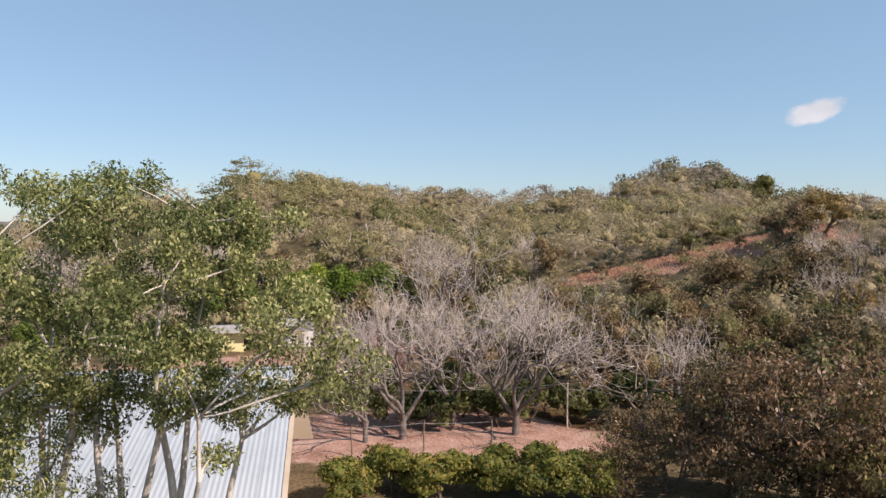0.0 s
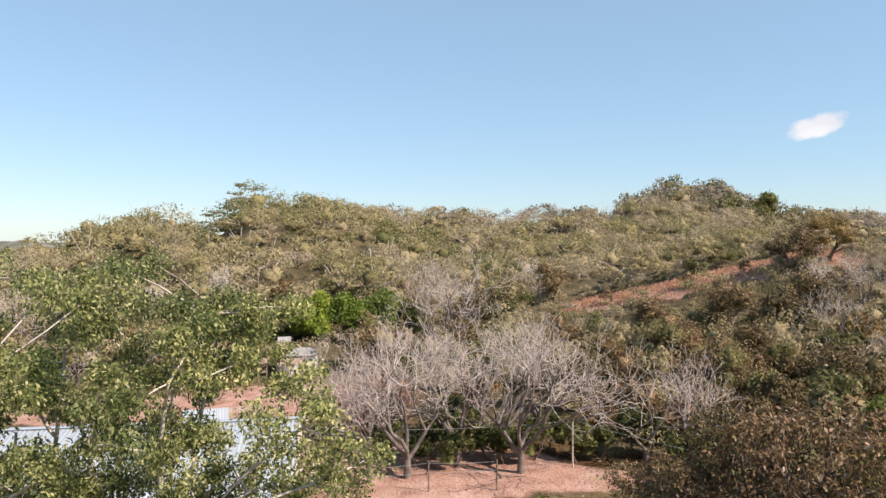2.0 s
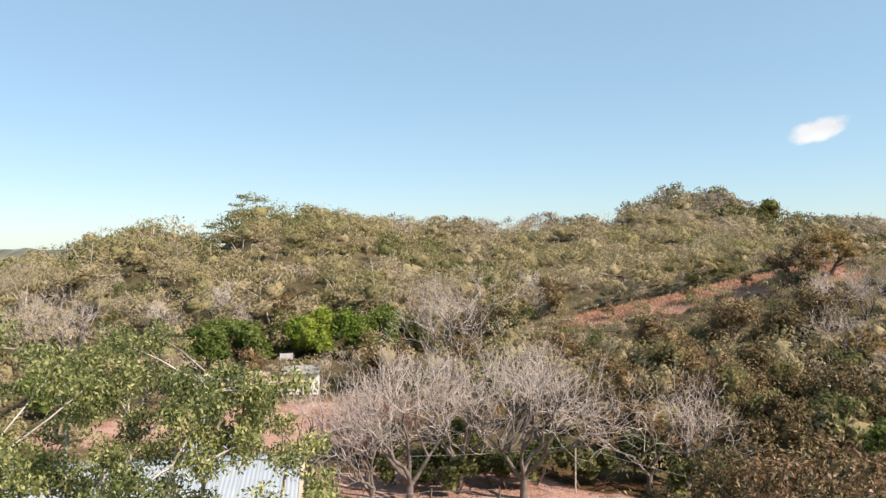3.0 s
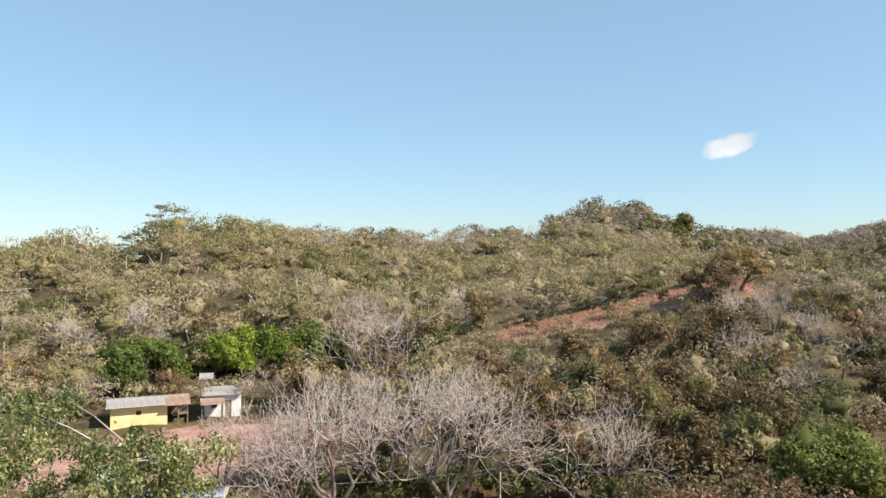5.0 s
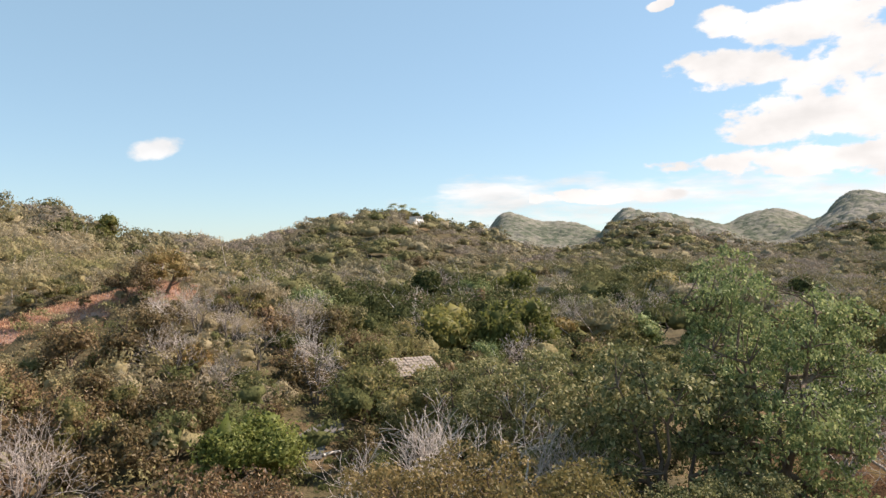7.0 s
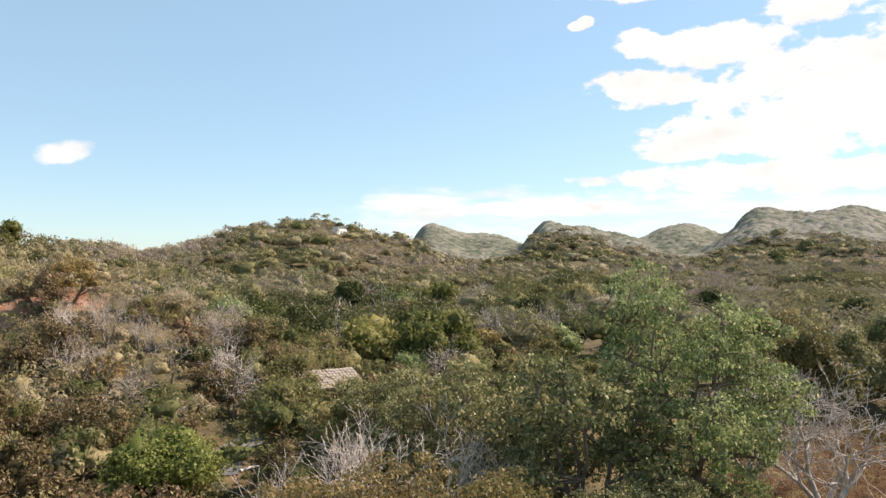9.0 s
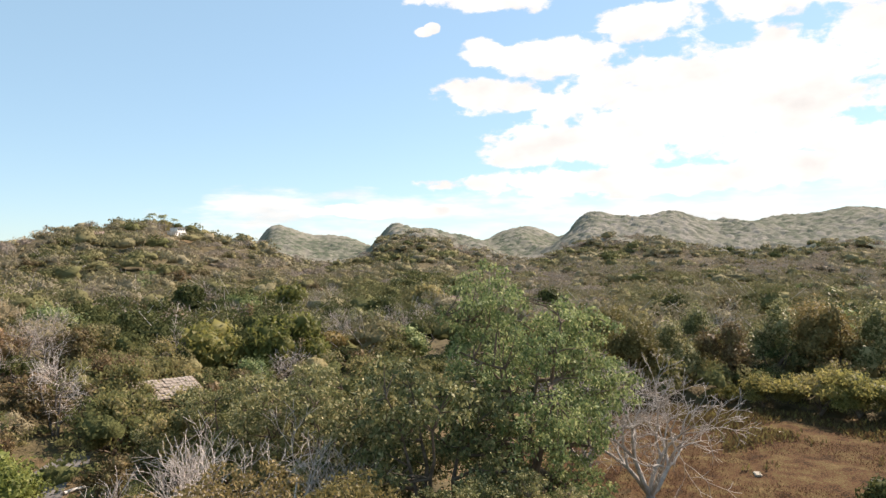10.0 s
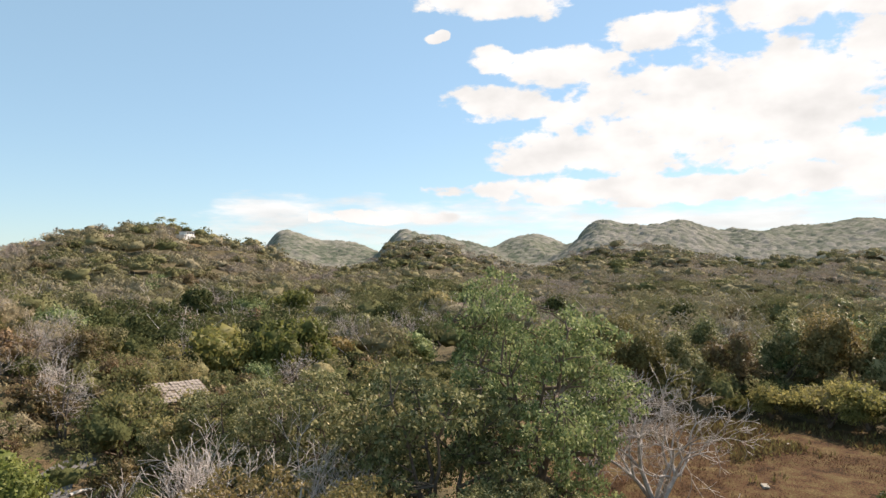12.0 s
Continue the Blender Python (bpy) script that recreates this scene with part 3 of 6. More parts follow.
def forked_kind(seed, label, high, stems, bark, twig, tilt=0.5, levels=6, radius=0.16, bole=0.6, ratio=0.74, open_by=0.55, lift=0.16, thin=0.012, crook=0.13):
    """A leafless tree: stems rise from a short bole and fork again and again into upturned twigs."""
    rng = np.random.default_rng(seed)
    segs, tips = [], []

    def limb(p, d, size, r, level):
        bits = 3 if level > 1 else 2
        end = max(r * 0.72, thin)
        for b in range(bits):
            d = d + rng.normal(0, crook, 3) + np.array([0, 0, lift * 0.4])
            d /= np.linalg.norm(d)
            q = p + d * size / bits
            segs.append((p, q, r + (end - r) * b / bits, r + (end - r) * (b + 1) / bits))
            p = q
        if level == 0:
            tips.append(p)
            return
        n = 3 if rng.random() < 0.45 else 2
        spin = rng.random() * 6.28
        u = np.cross(d, [0.3, 0.2, 1.0])
        u /= np.linalg.norm(u)
        w = np.cross(d, u)
        for c in range(n):
            a = spin + 6.28 * c / n + rng.normal(0, 0.3)
            nd = d + (u * math.cos(a) + w * math.sin(a)) * open_by * (0.6 + 0.8 * rng.random()) + np.array([0, 0, lift])
            limb(p, nd / np.linalg.norm(nd), size * ratio * (0.75 + 0.5 * rng.random()), max(end * (0.7 + 0.2 * rng.random()), thin), level - 1)

    segs.append((np.array([0, 0, -0.5]), np.array([0, 0, bole]), radius * 1.9, radius * 1.5))
    for k in range(stems):
        a = 6.28 * (k + 0.5 * rng.random()) / stems
        d = np.array([math.cos(a) * tilt, math.sin(a) * tilt, 1.0])
        limb(np.array([0, 0, bole * 0.9]), d / np.linalg.norm(d), high * 0.27 * (0.8 + 0.4 * rng.random()), radius * (0.8 + 0.3 * rng.random()), levels - 1)
    segs, tips = fit_height(segs, np.array(tips), high)
    return make_kind("bare_tree", label, "tree", bark, twig, [q for q in segs if q[2] >= 0.04], tubes([q for q in segs if q[2] < 0.04]))


def clumped_kind(seed, name, label, bark, leaf, high, stems, lean, bodies, clumps, each, puff, size, radius=0.14, slim=0.45, droop=0.6, fork=0.35, flat=0.65, apart=2.8, twigs=None, limb=1.0):
    """A tree whose leaves sit in separate clumps: stems fork into limbs, and a twig leads to every clump.
    bodies: ellipsoids (x, y, z, rx, rz) that the clumps fill."""
    rng = np.random.default_rng(seed)
    segs, nodes, thick = [], [], []

    def run(p, q, r0, r1, bits, bend):
        """A bent limb from p to q."""
        side = rng.normal(0, bend, 3) * np.linalg.norm(q - p)
        last = p
        for t in np.linspace(0, 1, bits + 1)[1:]:
            e = p + (q - p) * t + side * t * (1 - t) * 1.6 + rng.normal(0, 0.012, 3) * np.linalg.norm(q - p) * (t < 1)
            ra, rb = r0 + (r1 - r0) * (t - 1 / bits), r0 + (r1 - r0) * t
            segs.append((last, e, ra, rb))
            nodes.append(e)
            thick.append(rb)
            last = e

    forks = []
    if stems > 1:
        segs.append((np.array([0, 0, -0.5]), np.array([0, 0, 0.3]), radius * 2.4, radius * 1.7))
    for s in range(stems):
        a = 6.28 * (s + rng.random() * 0.6) / stems
        h = high * (0.62 + 0.2 * rng.random())
        foot = np.array([math.cos(a) * radius * 1.2, math.sin(a) * radius * 1.2, -0.4])
        top = np.array([math.cos(a) * lean * h, math.sin(a) * lean * h, h])
        n0 = len(nodes)
        run(foot, top, radius * (0.85 + 0.3 * rng.random()), radius * 0.22, 7, 0.07)
        forks += [(nodes[k], thick[k]) for k in range(n0, len(nodes)) if nodes[k][2] > high * fork]
    w = np.array([e[3] ** 2 * e[4] for e in bodies])
    pick = rng.choice(len(bodies), clumps * 9, p=w / w.sum())
    d = rng.normal(0, 1, (clumps * 9, 3))
    d *= (rng.random((clumps * 9, 1)) ** 0.45) / np.linalg.norm(d, axis=1, keepdims=True)
    e = np.array(bodies)[pick]
    c = e[:, :3] + d * np.stack([e[:, 3], e[:, 3], e[:, 4]], 1)
    keep = []
    for p in c:
        if len(keep) >= clumps:
            break
        if all(np.sum((p - q) ** 2) > (puff * apart) ** 2 for q in keep):
            keep.append(p)
    c = np.array(keep)
    limbs = c[rng.permutation(len(c))[:max(8, len(c) // 9)]]
    for q in limbs:
        k = min(range(len(forks)), key=lambda i: np.linalg.norm(forks[i][0] - q) + 1.2 * max(0, forks[i][0][2] - q[2] + 0.5))
        run(forks[k][0], q, forks[k][1] * 0.65 * limb, 0.022 * limb, 5, 0.12)
    every, fat = np.array(nodes), np.array(thick)
    for q in c:
        cost = np.linalg.norm(every - q, axis=1) + 1.5 * np.maximum(0, every[:, 2] - q[2])
        k = int(cost.argmin())
        if cost[k] > 0.15:
            run(every[k], q, max(0.014, min(0.035, fat[k] * 0.7)) * limb, 0.009 * limb, 3, 0.12)
    if twigs is None:
        return make_kind(name, label, "tree", bark, leaf, segs, leaves(rng, c, each, puff, size, slim, droop, flat, True))
    stout = min(0.04, radius * 0.2, 0.0215 * limb)
    fine = [s for s in segs if s[2] < stout]
    segs = [s for s in segs if s[2] >= stout]
    middle = c.mean(0) * np.array([1, 1, 0.75])
    for q in c:
        out = (q - middle) / (np.linalg.norm(q - middle) + 0.1)
        for k in range(each):
            d = out * 0.5 + rng.normal(0, 0.55, 3) + np.array([0, 0, 0.35])
            d /= np.linalg.norm(d)
            o = q + rng.normal(0, 0.75, 3) * puff
            m = o + d * size * (0.3 + 0.4 * rng.random())
            e = m + (d + rng.normal(0, 0.35, 3)) * size * 0.45
            fine += [(o, m, twigs * 1.25, twigs), (m, e, twigs, twigs * 0.7)]
            if rng.random() < 0.6:
                fine.append((m, m + (d + rng.normal(0, 0.6, 3)) * size * 0.4, twigs * 0.9, twigs * 0.6))
    return make_kind(name, label, "tree", bark, leaf or bark, segs, tubes(fine))


def lumps(seed, n, reach, z0, z1, r, squash=0.75):
    """Ellipsoids strewn over a crown, wider in its middle height."""
    rng = np.random.default_rng(seed)
    out = []
    for k in range(n):
        t = (k + rng.random()) / n
        a, w = rng.random() * 6.28, reach * math.sin(math.pi * (0.22 + 0.62 * t)) * (0.45 + 0.55 * rng.random())
        s = r * (0.75 + 0.5 * rng.random())
        out.append((math.cos(a) * w, math.sin(a) * w, z0 + (z1 - z0) * t, s, s * squash))
    return out


# near trees of several stems with pale bark and fresh green leaves
FRESH_LABEL = "tall multi-stemmed tree with pale bark and fresh green leaves"
FRESH = [clumped_kind(11 + k, "green_tree", FRESH_LABEL, BARK_PALE, LEAF_FRESH, 11.0, st, ln, lumps(k + 1, 15, 2.3, 6.4, 10.5, 0.76) + low, 53, 470, 0.22, 0.09, 0.13, slim=0.46, droop=0.9, limb=1.45, apart=3.2, fork=0.3, flat=0.8)
         for k, (st, ln, low) in enumerate(((4, 0.15, [(1.7, 0.5, 7.0, 0.6, 0.5)]), (3, 0.17, [(-0.9, -0.5, 6.0, 0.6, 0.4)]),
                                        (4, 0.2, lumps(77, 8, 1.9, 3.8, 7.2, 0.6))))]
BARE = [forked_kind(21 + k, "leafless grey tree with dense crooked twigs", 9.4, st, BARK_DULL, BARK_TWIG, tl, 6, 0.15, 1.6, 0.78, 0.57, 0.15, 0.0125, 0.23)
        for k, (st, tl) in enumerate(((4, 0.42), (3, 0.32), (5, 0.46)))]
PALE_BARE = [forked_kind(s, "bleached bare tree with pale crooked leaning stems", 6.6, 4, BARK_BONE, BARK_GREY, 0.95, 6, 0.12, 0.4, 0.77, 0.52, 0.08, 0.013, 0.17)
             for s in (31, 32)]
FIELD_BARE = forked_kind(46, "bare spreading tree with forked grey trunk on the dry field", 10.4, 5, BARK_ASH, BARK_ASH, 0.66, 7, 0.22, 0.5, 0.75, 0.6, 0.045, 0.018, 0.15)
SCRUB_BROWN = clumped_kind(51, "brown_leaved_tree", "broad low tree with withering brown and olive leaves", BARK_BROWN, LEAF_DULL, 5.6, 5, 0.35, lumps(51, 14, 3.6, 1.4, 5.0, 1.25), 300, 58, 0.25, 0.18, 0.12, 0.5, 1.0, 0.15, limb=1.3)
BIG_GREEN = clumped_kind(61, "green_tree", "large round-crowned tree with small green leaves", BARK_BROWN, LEAF_GREEN, 17.0, 4, 0.3, lumps(61, 34, 7.4, 1.6, 15.4, 2.3), 480, 95, 0.42, 0.29, 0.3, 0.5, 0.5, 0.12, limb=1.9, apart=3.0)
MID = [
    leafy_kind(72, "dry_tree", "small dry-forest tree with withered brown leaves", BARK_BROWN, LEAF_BROWN, 3.4, 0.12, 14, 0.34, 0.32, levels=3, stems=3, kids=(4, 4, 3), ratio=0.6, slim=0.6),
]
MID_BARE = [clumped_kind(s, "bare_tree", "small leafless grey tree in the scrub", BARK_DULL, BARK_GREY, 6.0, 3, 0.3, lumps(s, 8, 2.4, 1.8, 5.6, 0.9), 45, 6, 0.6, 0.95, 0.12, fork=0.16, apart=0.8, twigs=0.014, limb=1.7) for s in (81, 82)]


def dense_kind(seed, label, leaf, wide, tall, count, size, name="evergreen_tree", fill=0.7, loose=0.7):
    """A closed, lumpy crown on a short trunk."""
    rng = np.random.default_rng(seed)
    segs, tips = grow(rng, tall * 0.5, wide * 0.06, 2, kids=(5, 4), ratio=0.6)
    knobs = []
    for k in range(9):
        a, e = rng.random() * 6.28, rng.random()
        knobs.append((math.cos(a) * wide * 0.55 * (1 - 0.5 * e), math.sin(a) * wide * 0.55 * (1 - 0.5 * e), tall * (0.32 + 0.42 * e)))
    knobs = np.array(knobs)
    w = np.full(len(knobs), wide * 0.5) * (0.8 + 0.4 * rng.random(len(knobs)))
    v, f, _ = canopy(rng, knobs, w, np.full(len(knobs), tall * 0.27), np.full(len(knobs), count // 9), np.full(len(knobs), size), core=6, loose=loose, fill=fill, shell=fill - 0.1, slim=0.6)
    return make_kind(name, label, "tree", BARK_BROWN, leaf, segs, (v, f))


MANGO = [dense_kind(91, "dense evergreen tree with bright green crown", LEAF_LIME, 3.0, 6.0, 7000, 0.3), dense_kind(92, "dense evergreen tree with dark green crown", LEAF_DARK, 3.0, 6.0, 7000, 0.32)]
HEDGE = dense_kind(93, "dense green bush with yellowish young leaves", LEAF_HEDGE, 1.6, 1.9, 6500, 0.12, "bush")
ROUND = dense_kind(94, "round dense tree with bright yellow-green crown", LEAF_ROUND, 4.0, 6.2, 14000, 0.2)

MID += [
    dense_kind(95, "rounded dry-forest tree with dull green leaves", LEAF_DARK, 3.3, 5.8, 2700, 0.22, "dry_tree", 0.42),
    dense_kind(96, "rounded dry-forest tree with olive leaves", LEAF_OLIVE, 3.6, 6.2, 2900, 0.22, "dry_tree", 0.42),
    dense_kind(97, "rounded dry-forest tree with withered brown leaves", LEAF_BROWN, 3.4, 5.8, 2700, 0.22, "dry_tree", 0.42),
    dense_kind(98, "rounded dry-forest tree with yellowing leaves", LEAF_YELLOW, 3.0, 5.0, 2500, 0.22, "dry_tree", 0.42),
    dense_kind(99, "rounded dry-forest tree with fresh green leaves", LEAF_GREEN, 3.2, 5.6, 2700, 0.22, "dry_tree", 0.42),
]

TALL = [dense_kind(s, lab, leaf, 4.6, 11.5, 8500, 0.27, "tall_tree", 0.5) for s, lab, leaf in
        ((121, "tall leafy tree with dull green crown at the field edge", LEAF_GLOSSY), (122, "tall leafy tree with golden olive crown at the field edge", LEAF_GOLD), (123, "tall leafy tree with brownish crown at the field edge", LEAF_BROWN))]
BROAD = [dense_kind(s, lab, leaf, 4.6, 6.4, 4300, 0.4, "broad_tree", 0.74) for s, lab, leaf in
         ((124, "broad valley tree with dull green crown", LEAF_GREEN), (125, "broad valley tree with olive crown", LEAF_OLIVE), (126, "broad valley tree with dark green crown", LEAF_DARK), (127, "broad valley tree with yellowish crown", LEAF_YELLOW), (128, "broad valley tree with light green crown", LEAF_SOFT))]

BROWN_BROAD = [dense_kind(135 + k, lab, leaf, 4.8, 7.4, 5200, 0.25, "broad_tree", 0.4) for k, (lab, leaf) in enumerate((
    ("broad dry-forest tree with dull brown withering crown", LEAF_DULL), ("broad dry-forest tree with olive brown crown", LEAF_BROWN), ("broad dry-forest tree with orange-brown drying crown", LEAF_YELLOW)))]
MANGO.append(dense_kind(90, "dense evergreen tree with mid-green crown", LEAF_MANGO, 3.0, 6.0, 7000, 0.3))

# the stand of pale-barked trees in front of the metal-roofed house
RIGHT_FRESH = clumped_kind(17, "green_tree", FRESH_LABEL, BARK_PALE, LEAF_FRESH, 10.6, 3, 0.15, [(x + 0.75, y, z, r, h) for x, y, z, r, h in lumps(17, 15, 2.15, 6.4, 10.1, 0.74)] + [(0.3, -0.6, 6.0, 0.45, 0.35)], 53, 470, 0.22, 0.09, 0.13, slim=0.46, droop=0.9, limb=1.45, apart=3.2, fork=0.3, flat=0.8)
plant(RIGHT_FRESH, -4.2, 12.9, 0.0, 1.0, group="stand of green trees by the house")
for x, y, turn, s in ((-5.7, 13.4, 3.1, 1.0), (-7.7, 12.7, 1.2, 1.0), (-10.2, 14.0, 5.0, 1.02)):
    plant(FRESH[int(turn) % 3], x, y, turn, s, 1.0, group="stand of green trees by the house")
LOW_FRESH = clumped_kind(19, "green_tree", "shorter bushy tree with pale stems and fresh green leaves", BARK_PALE, LEAF_FRESH, 7.6, 4, 0.14, lumps(19, 9, 1.3, 4.6, 7.4, 0.8), 46, 500, 0.28, 0.088, 0.1, slim=0.36, droop=1.1, limb=1.4, apart=3.2, fork=0.3)
plant(LOW_FRESH, -8.0, 13.0, 0.7, 1.0)

# leafless trees along the yard
for az, d, k, turn, s in ((-3.2, 46.5, 0, 0.3, 1.05), (0.8, 49.5, 2, 1.9, 1.0), (5.9, 47.5, 0, 3.1, 1.1), (2.6, 55, 1, 0.9, 1.1), (-6.0, 54, 2, 5.0, 0.8), (-6.2, 45.5, 2, 1.2, 0.75), (-11.0, 52, 0, 2.9, 0.8),
                          (-1.2, 57, 1, 0.7, 1.1), (4.4, 52, 0, 4.2, 1.0), (7.6, 55, 2, 2.2, 1.0), (-4.6, 50, 1, 5.5, 0.9), (15.6, 50, 1, 2.4, 0.85), (18.4, 52, 2, 4.4, 0.8), (2.0, 88, 1, 1.0, 1.5), (-0.5, 86, 2, 2.0, 1.3), (-27.5, 100, 2, 2.2, 1.2), (-30, 104, 0, 0.7, 1.1), (28.5, 84, 2, 1.5, 0.8)):
    plant(BARE[k], *at(az, d), turn, s, group="leafless grey trees")

# broad brown trees and bushes on the terrace below the camera
SCRUB_GOLD = clumped_kind(52, "brown_leaved_tree", "broad low tree with golden-brown drying leaves", BARK_BROWN, LEAF_GOLD, 5.2, 5, 0.35, lumps(52, 14, 3.4, 1.4, 4.7, 1.2), 280, 52, 0.25, 0.18, 0.12, 0.5, 1.0, 0.15, limb=1.3)
for az, d, turn, s in ((34.5, 27, 2.2, 0.95), (39.5, 30, 4.1, 0.7), (43.5, 34, 1.0, 0.7), (46.5, 34, 2.0, 1.15), (51.5, 33, 5.1, 1.15), (57.0, 33, 3.3, 1.12), (62.0, 33, 0.8, 1.0)):
    plant(SCRUB_GOLD, *at(az, d), turn, s, group="golden-brown trees on the terrace")
for az, d, turn, s in ((27.5, 28, 0.2, 1.05), (31.5, 29, 2.2, 0.95), (22.5, 28, 3.3, 0.9), (18.0, 27.5, 4.7, 0.62), (14.0, 27, 1.4, 0.45)):
    plant(SCRUB_BROWN, *at(az, d), turn, s, group="brown-leaved trees on the terrace")
for az, d, turn, s in ((-8, 25, 0, 0.9), (-4, 26, 1, 1.0), (0, 25.5, 2, 1.05), (4, 26, 3, 1.0), (8, 25.5, 4, 1.05), (11.5, 26, 5, 0.95)):
    plant(HEDGE, *at(az, d), turn, s, group="hedge of bushes")

plant(BIG_GREEN, *at(74.0, 50), 0.6, 0.86, 1.22)
OLIVE_TREE = clumped_kind(63, "olive_tree", "leafy tree with dull olive leaves behind the bleached shrubs", BARK_BROWN, LEAF_GLOSSY, 11.5, 4, 0.3, lumps(63, 22, 4.9, 1.2, 10.0, 1.7), 300, 75, 0.36, 0.28, 0.2, 0.55, 0.6, 0.12, limb=1.6, apart=3.0)
for az, d, turn, s in ((45.5, 64, 0.4, 0.45), (50.5, 62, 1.4, 0.8), (54.5, 58, 3.0, 0.92), (58.8, 53, 4.6, 0.95), (62.8, 50, 2.2, 0.98), (66.6, 44, 5.2, 1.12), (68.6, 38.5, 0.9, 0.55), (71.8, 39.5, 2.9, 0.58), (75.0, 41, 4.4, 0.55)):
    plant(OLIVE_TREE, *at(az, d), turn, s, group="olive trees")
for az, d, turn, s in ((71.0, 41, 1.1, 0.8), (74.6, 43, 3.9, 0.75), (68.6, 38, 2.8, 0.7), (78.0, 47, 0.2, 0.55)):
    plant(MID[2], *at(az, d), turn, s, label="low olive-leaved tree below the taller crowns", group="low olive trees")
plant(MANGO[1], *at(99.3, 53), 0.5, 0.8, label="dark green leafy tree at the edge of the field")
plant(FIELD_BARE, *at(83.25, 57), 1.2, 1.0)
plant(FIELD_BARE, *at(78.6, 64), 3.4, 0.95, label="bare grey tree half hidden behind the big green tree")
plant(ROUND, *at(34.0, 57), 0.3, 1.4, 1.0, sink=2.3)
for az, d, turn, s in ((46.6, 47, 3.1, 1.1), (50.5, 46, 0.1, 1.25), (54.5, 46, 5.0, 1.2), (58.8, 44, 4.0, 0.95)):
    plant(PALE_BARE[int(turn) % 2], *at(az, d), turn, s, group="bleached bare trees")
for az, d, k, s in ((-10.3, 96, 0, 1.35), (-7.6, 97, 0, 1.3), (-5.2, 98, 2, 1.3), (-12.4, 98, 0, 1.1), (-2.8, 97, 1, 1.0), (-16.2, 93, 2, 1.25), (-18.6, 93, 2, 1.3), (-27.5, 84, 2, 1.0), (-30, 80, 2, 0.9), (-13.5, 98, 1, 0.9), (44.4, 126, 1, 1.7), (47.5, 180, 1, 2.2), (46.0, 172, 1, 1.7), (62.4, 168, 1, 1.9), (76, 190, 1, 2.0), (85, 175, 1, 1.9)):
    plant(MANGO[k], *at(az, d), az, s, group="evergreen trees")


# ---------------------------------------------------------------- scrub and woods
def scatter(rng, r0, r1, gap, az0=-39, az1=106):
    """Jittered places over a sector, about gap metres apart."""
    out = []
    r = r0
    while r < r1:
        n = max(int(radians(az1 - az0) * r / gap), 1)
        a = np.radians(az0 + (np.arange(n) + rng.random(n)) * (az1 - az0) / n)
        rr = r + rng.random(n) * gap
        out.append(np.stack([rr * np.sin(a), rr * np.cos(a)], 1))
        r += gap
    p = np.concatenate(out)
    return p[~clear(p[:, 0], p[:, 1])]


def scar_view(x, y):
    """The grassy slope below the red scar, where only low scrub grows."""
    k, across, past = spur(x, y)
    return (across < 0) & (across > -22) & (k > -0.02) & (k < 0.72)


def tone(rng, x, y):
    """Kind of foliage at a place, 0 grey twigs to 1 dark green, in drifts, shifted darker or paler by heading and
    distance.
    """
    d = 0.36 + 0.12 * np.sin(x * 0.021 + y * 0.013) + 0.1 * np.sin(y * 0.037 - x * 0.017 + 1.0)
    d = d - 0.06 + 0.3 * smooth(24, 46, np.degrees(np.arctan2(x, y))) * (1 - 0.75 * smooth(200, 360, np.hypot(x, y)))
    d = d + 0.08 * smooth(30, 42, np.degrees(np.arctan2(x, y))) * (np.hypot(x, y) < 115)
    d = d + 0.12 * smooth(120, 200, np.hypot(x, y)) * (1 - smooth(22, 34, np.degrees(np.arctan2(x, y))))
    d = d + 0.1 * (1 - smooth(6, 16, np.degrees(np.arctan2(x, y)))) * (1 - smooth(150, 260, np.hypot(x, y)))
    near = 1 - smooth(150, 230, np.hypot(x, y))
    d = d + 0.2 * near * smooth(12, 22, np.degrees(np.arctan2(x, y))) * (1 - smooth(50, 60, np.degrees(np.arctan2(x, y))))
    # darker on this hill: dark green patches, plus its shaded flank put into the tone
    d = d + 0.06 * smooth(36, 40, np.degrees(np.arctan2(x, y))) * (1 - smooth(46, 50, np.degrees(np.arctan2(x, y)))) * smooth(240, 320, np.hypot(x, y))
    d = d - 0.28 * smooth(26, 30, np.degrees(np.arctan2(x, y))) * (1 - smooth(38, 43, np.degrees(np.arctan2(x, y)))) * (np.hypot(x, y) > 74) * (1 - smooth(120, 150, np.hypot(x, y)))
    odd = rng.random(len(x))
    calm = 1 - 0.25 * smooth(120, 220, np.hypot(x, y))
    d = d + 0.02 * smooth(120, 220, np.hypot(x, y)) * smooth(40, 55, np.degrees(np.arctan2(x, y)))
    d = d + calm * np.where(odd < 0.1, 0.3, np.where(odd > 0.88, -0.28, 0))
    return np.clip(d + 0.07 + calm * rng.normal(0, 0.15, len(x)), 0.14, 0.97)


rng = np.random.default_rng(5)
spots = scatter(rng, 58, 118, 7.7)
spots = spots[~scar_view(spots[:, 0], spots[:, 1])]
spots = spots[oval(spots[:, 0], spots[:, 1], -8, 89, 13, 5) == 0]
for (x, y), k in zip(spots, rng.random(len(spots))):
    j = int(k * 1000)
    kind = MID_BARE[j % 2] if k < 0.14 and not 0.28 < math.atan2(x, y) < 0.66 else MID[((2, 3, 3, 2, 3, 3, 0, 4, 3, 1) if math.atan2(x, y) < 0.56 else (2, 3, 5, 1, 2, 2, 3, 3, 2, 1))[j % 10]]
    plant(kind, x, y, k * 600, (0.8 + 0.45 * rng.random()) * (0.8 if ground_z(x, y) > 6 else 1.0), 0.85 + 0.3 * rng.random(), group="dry-forest trees")


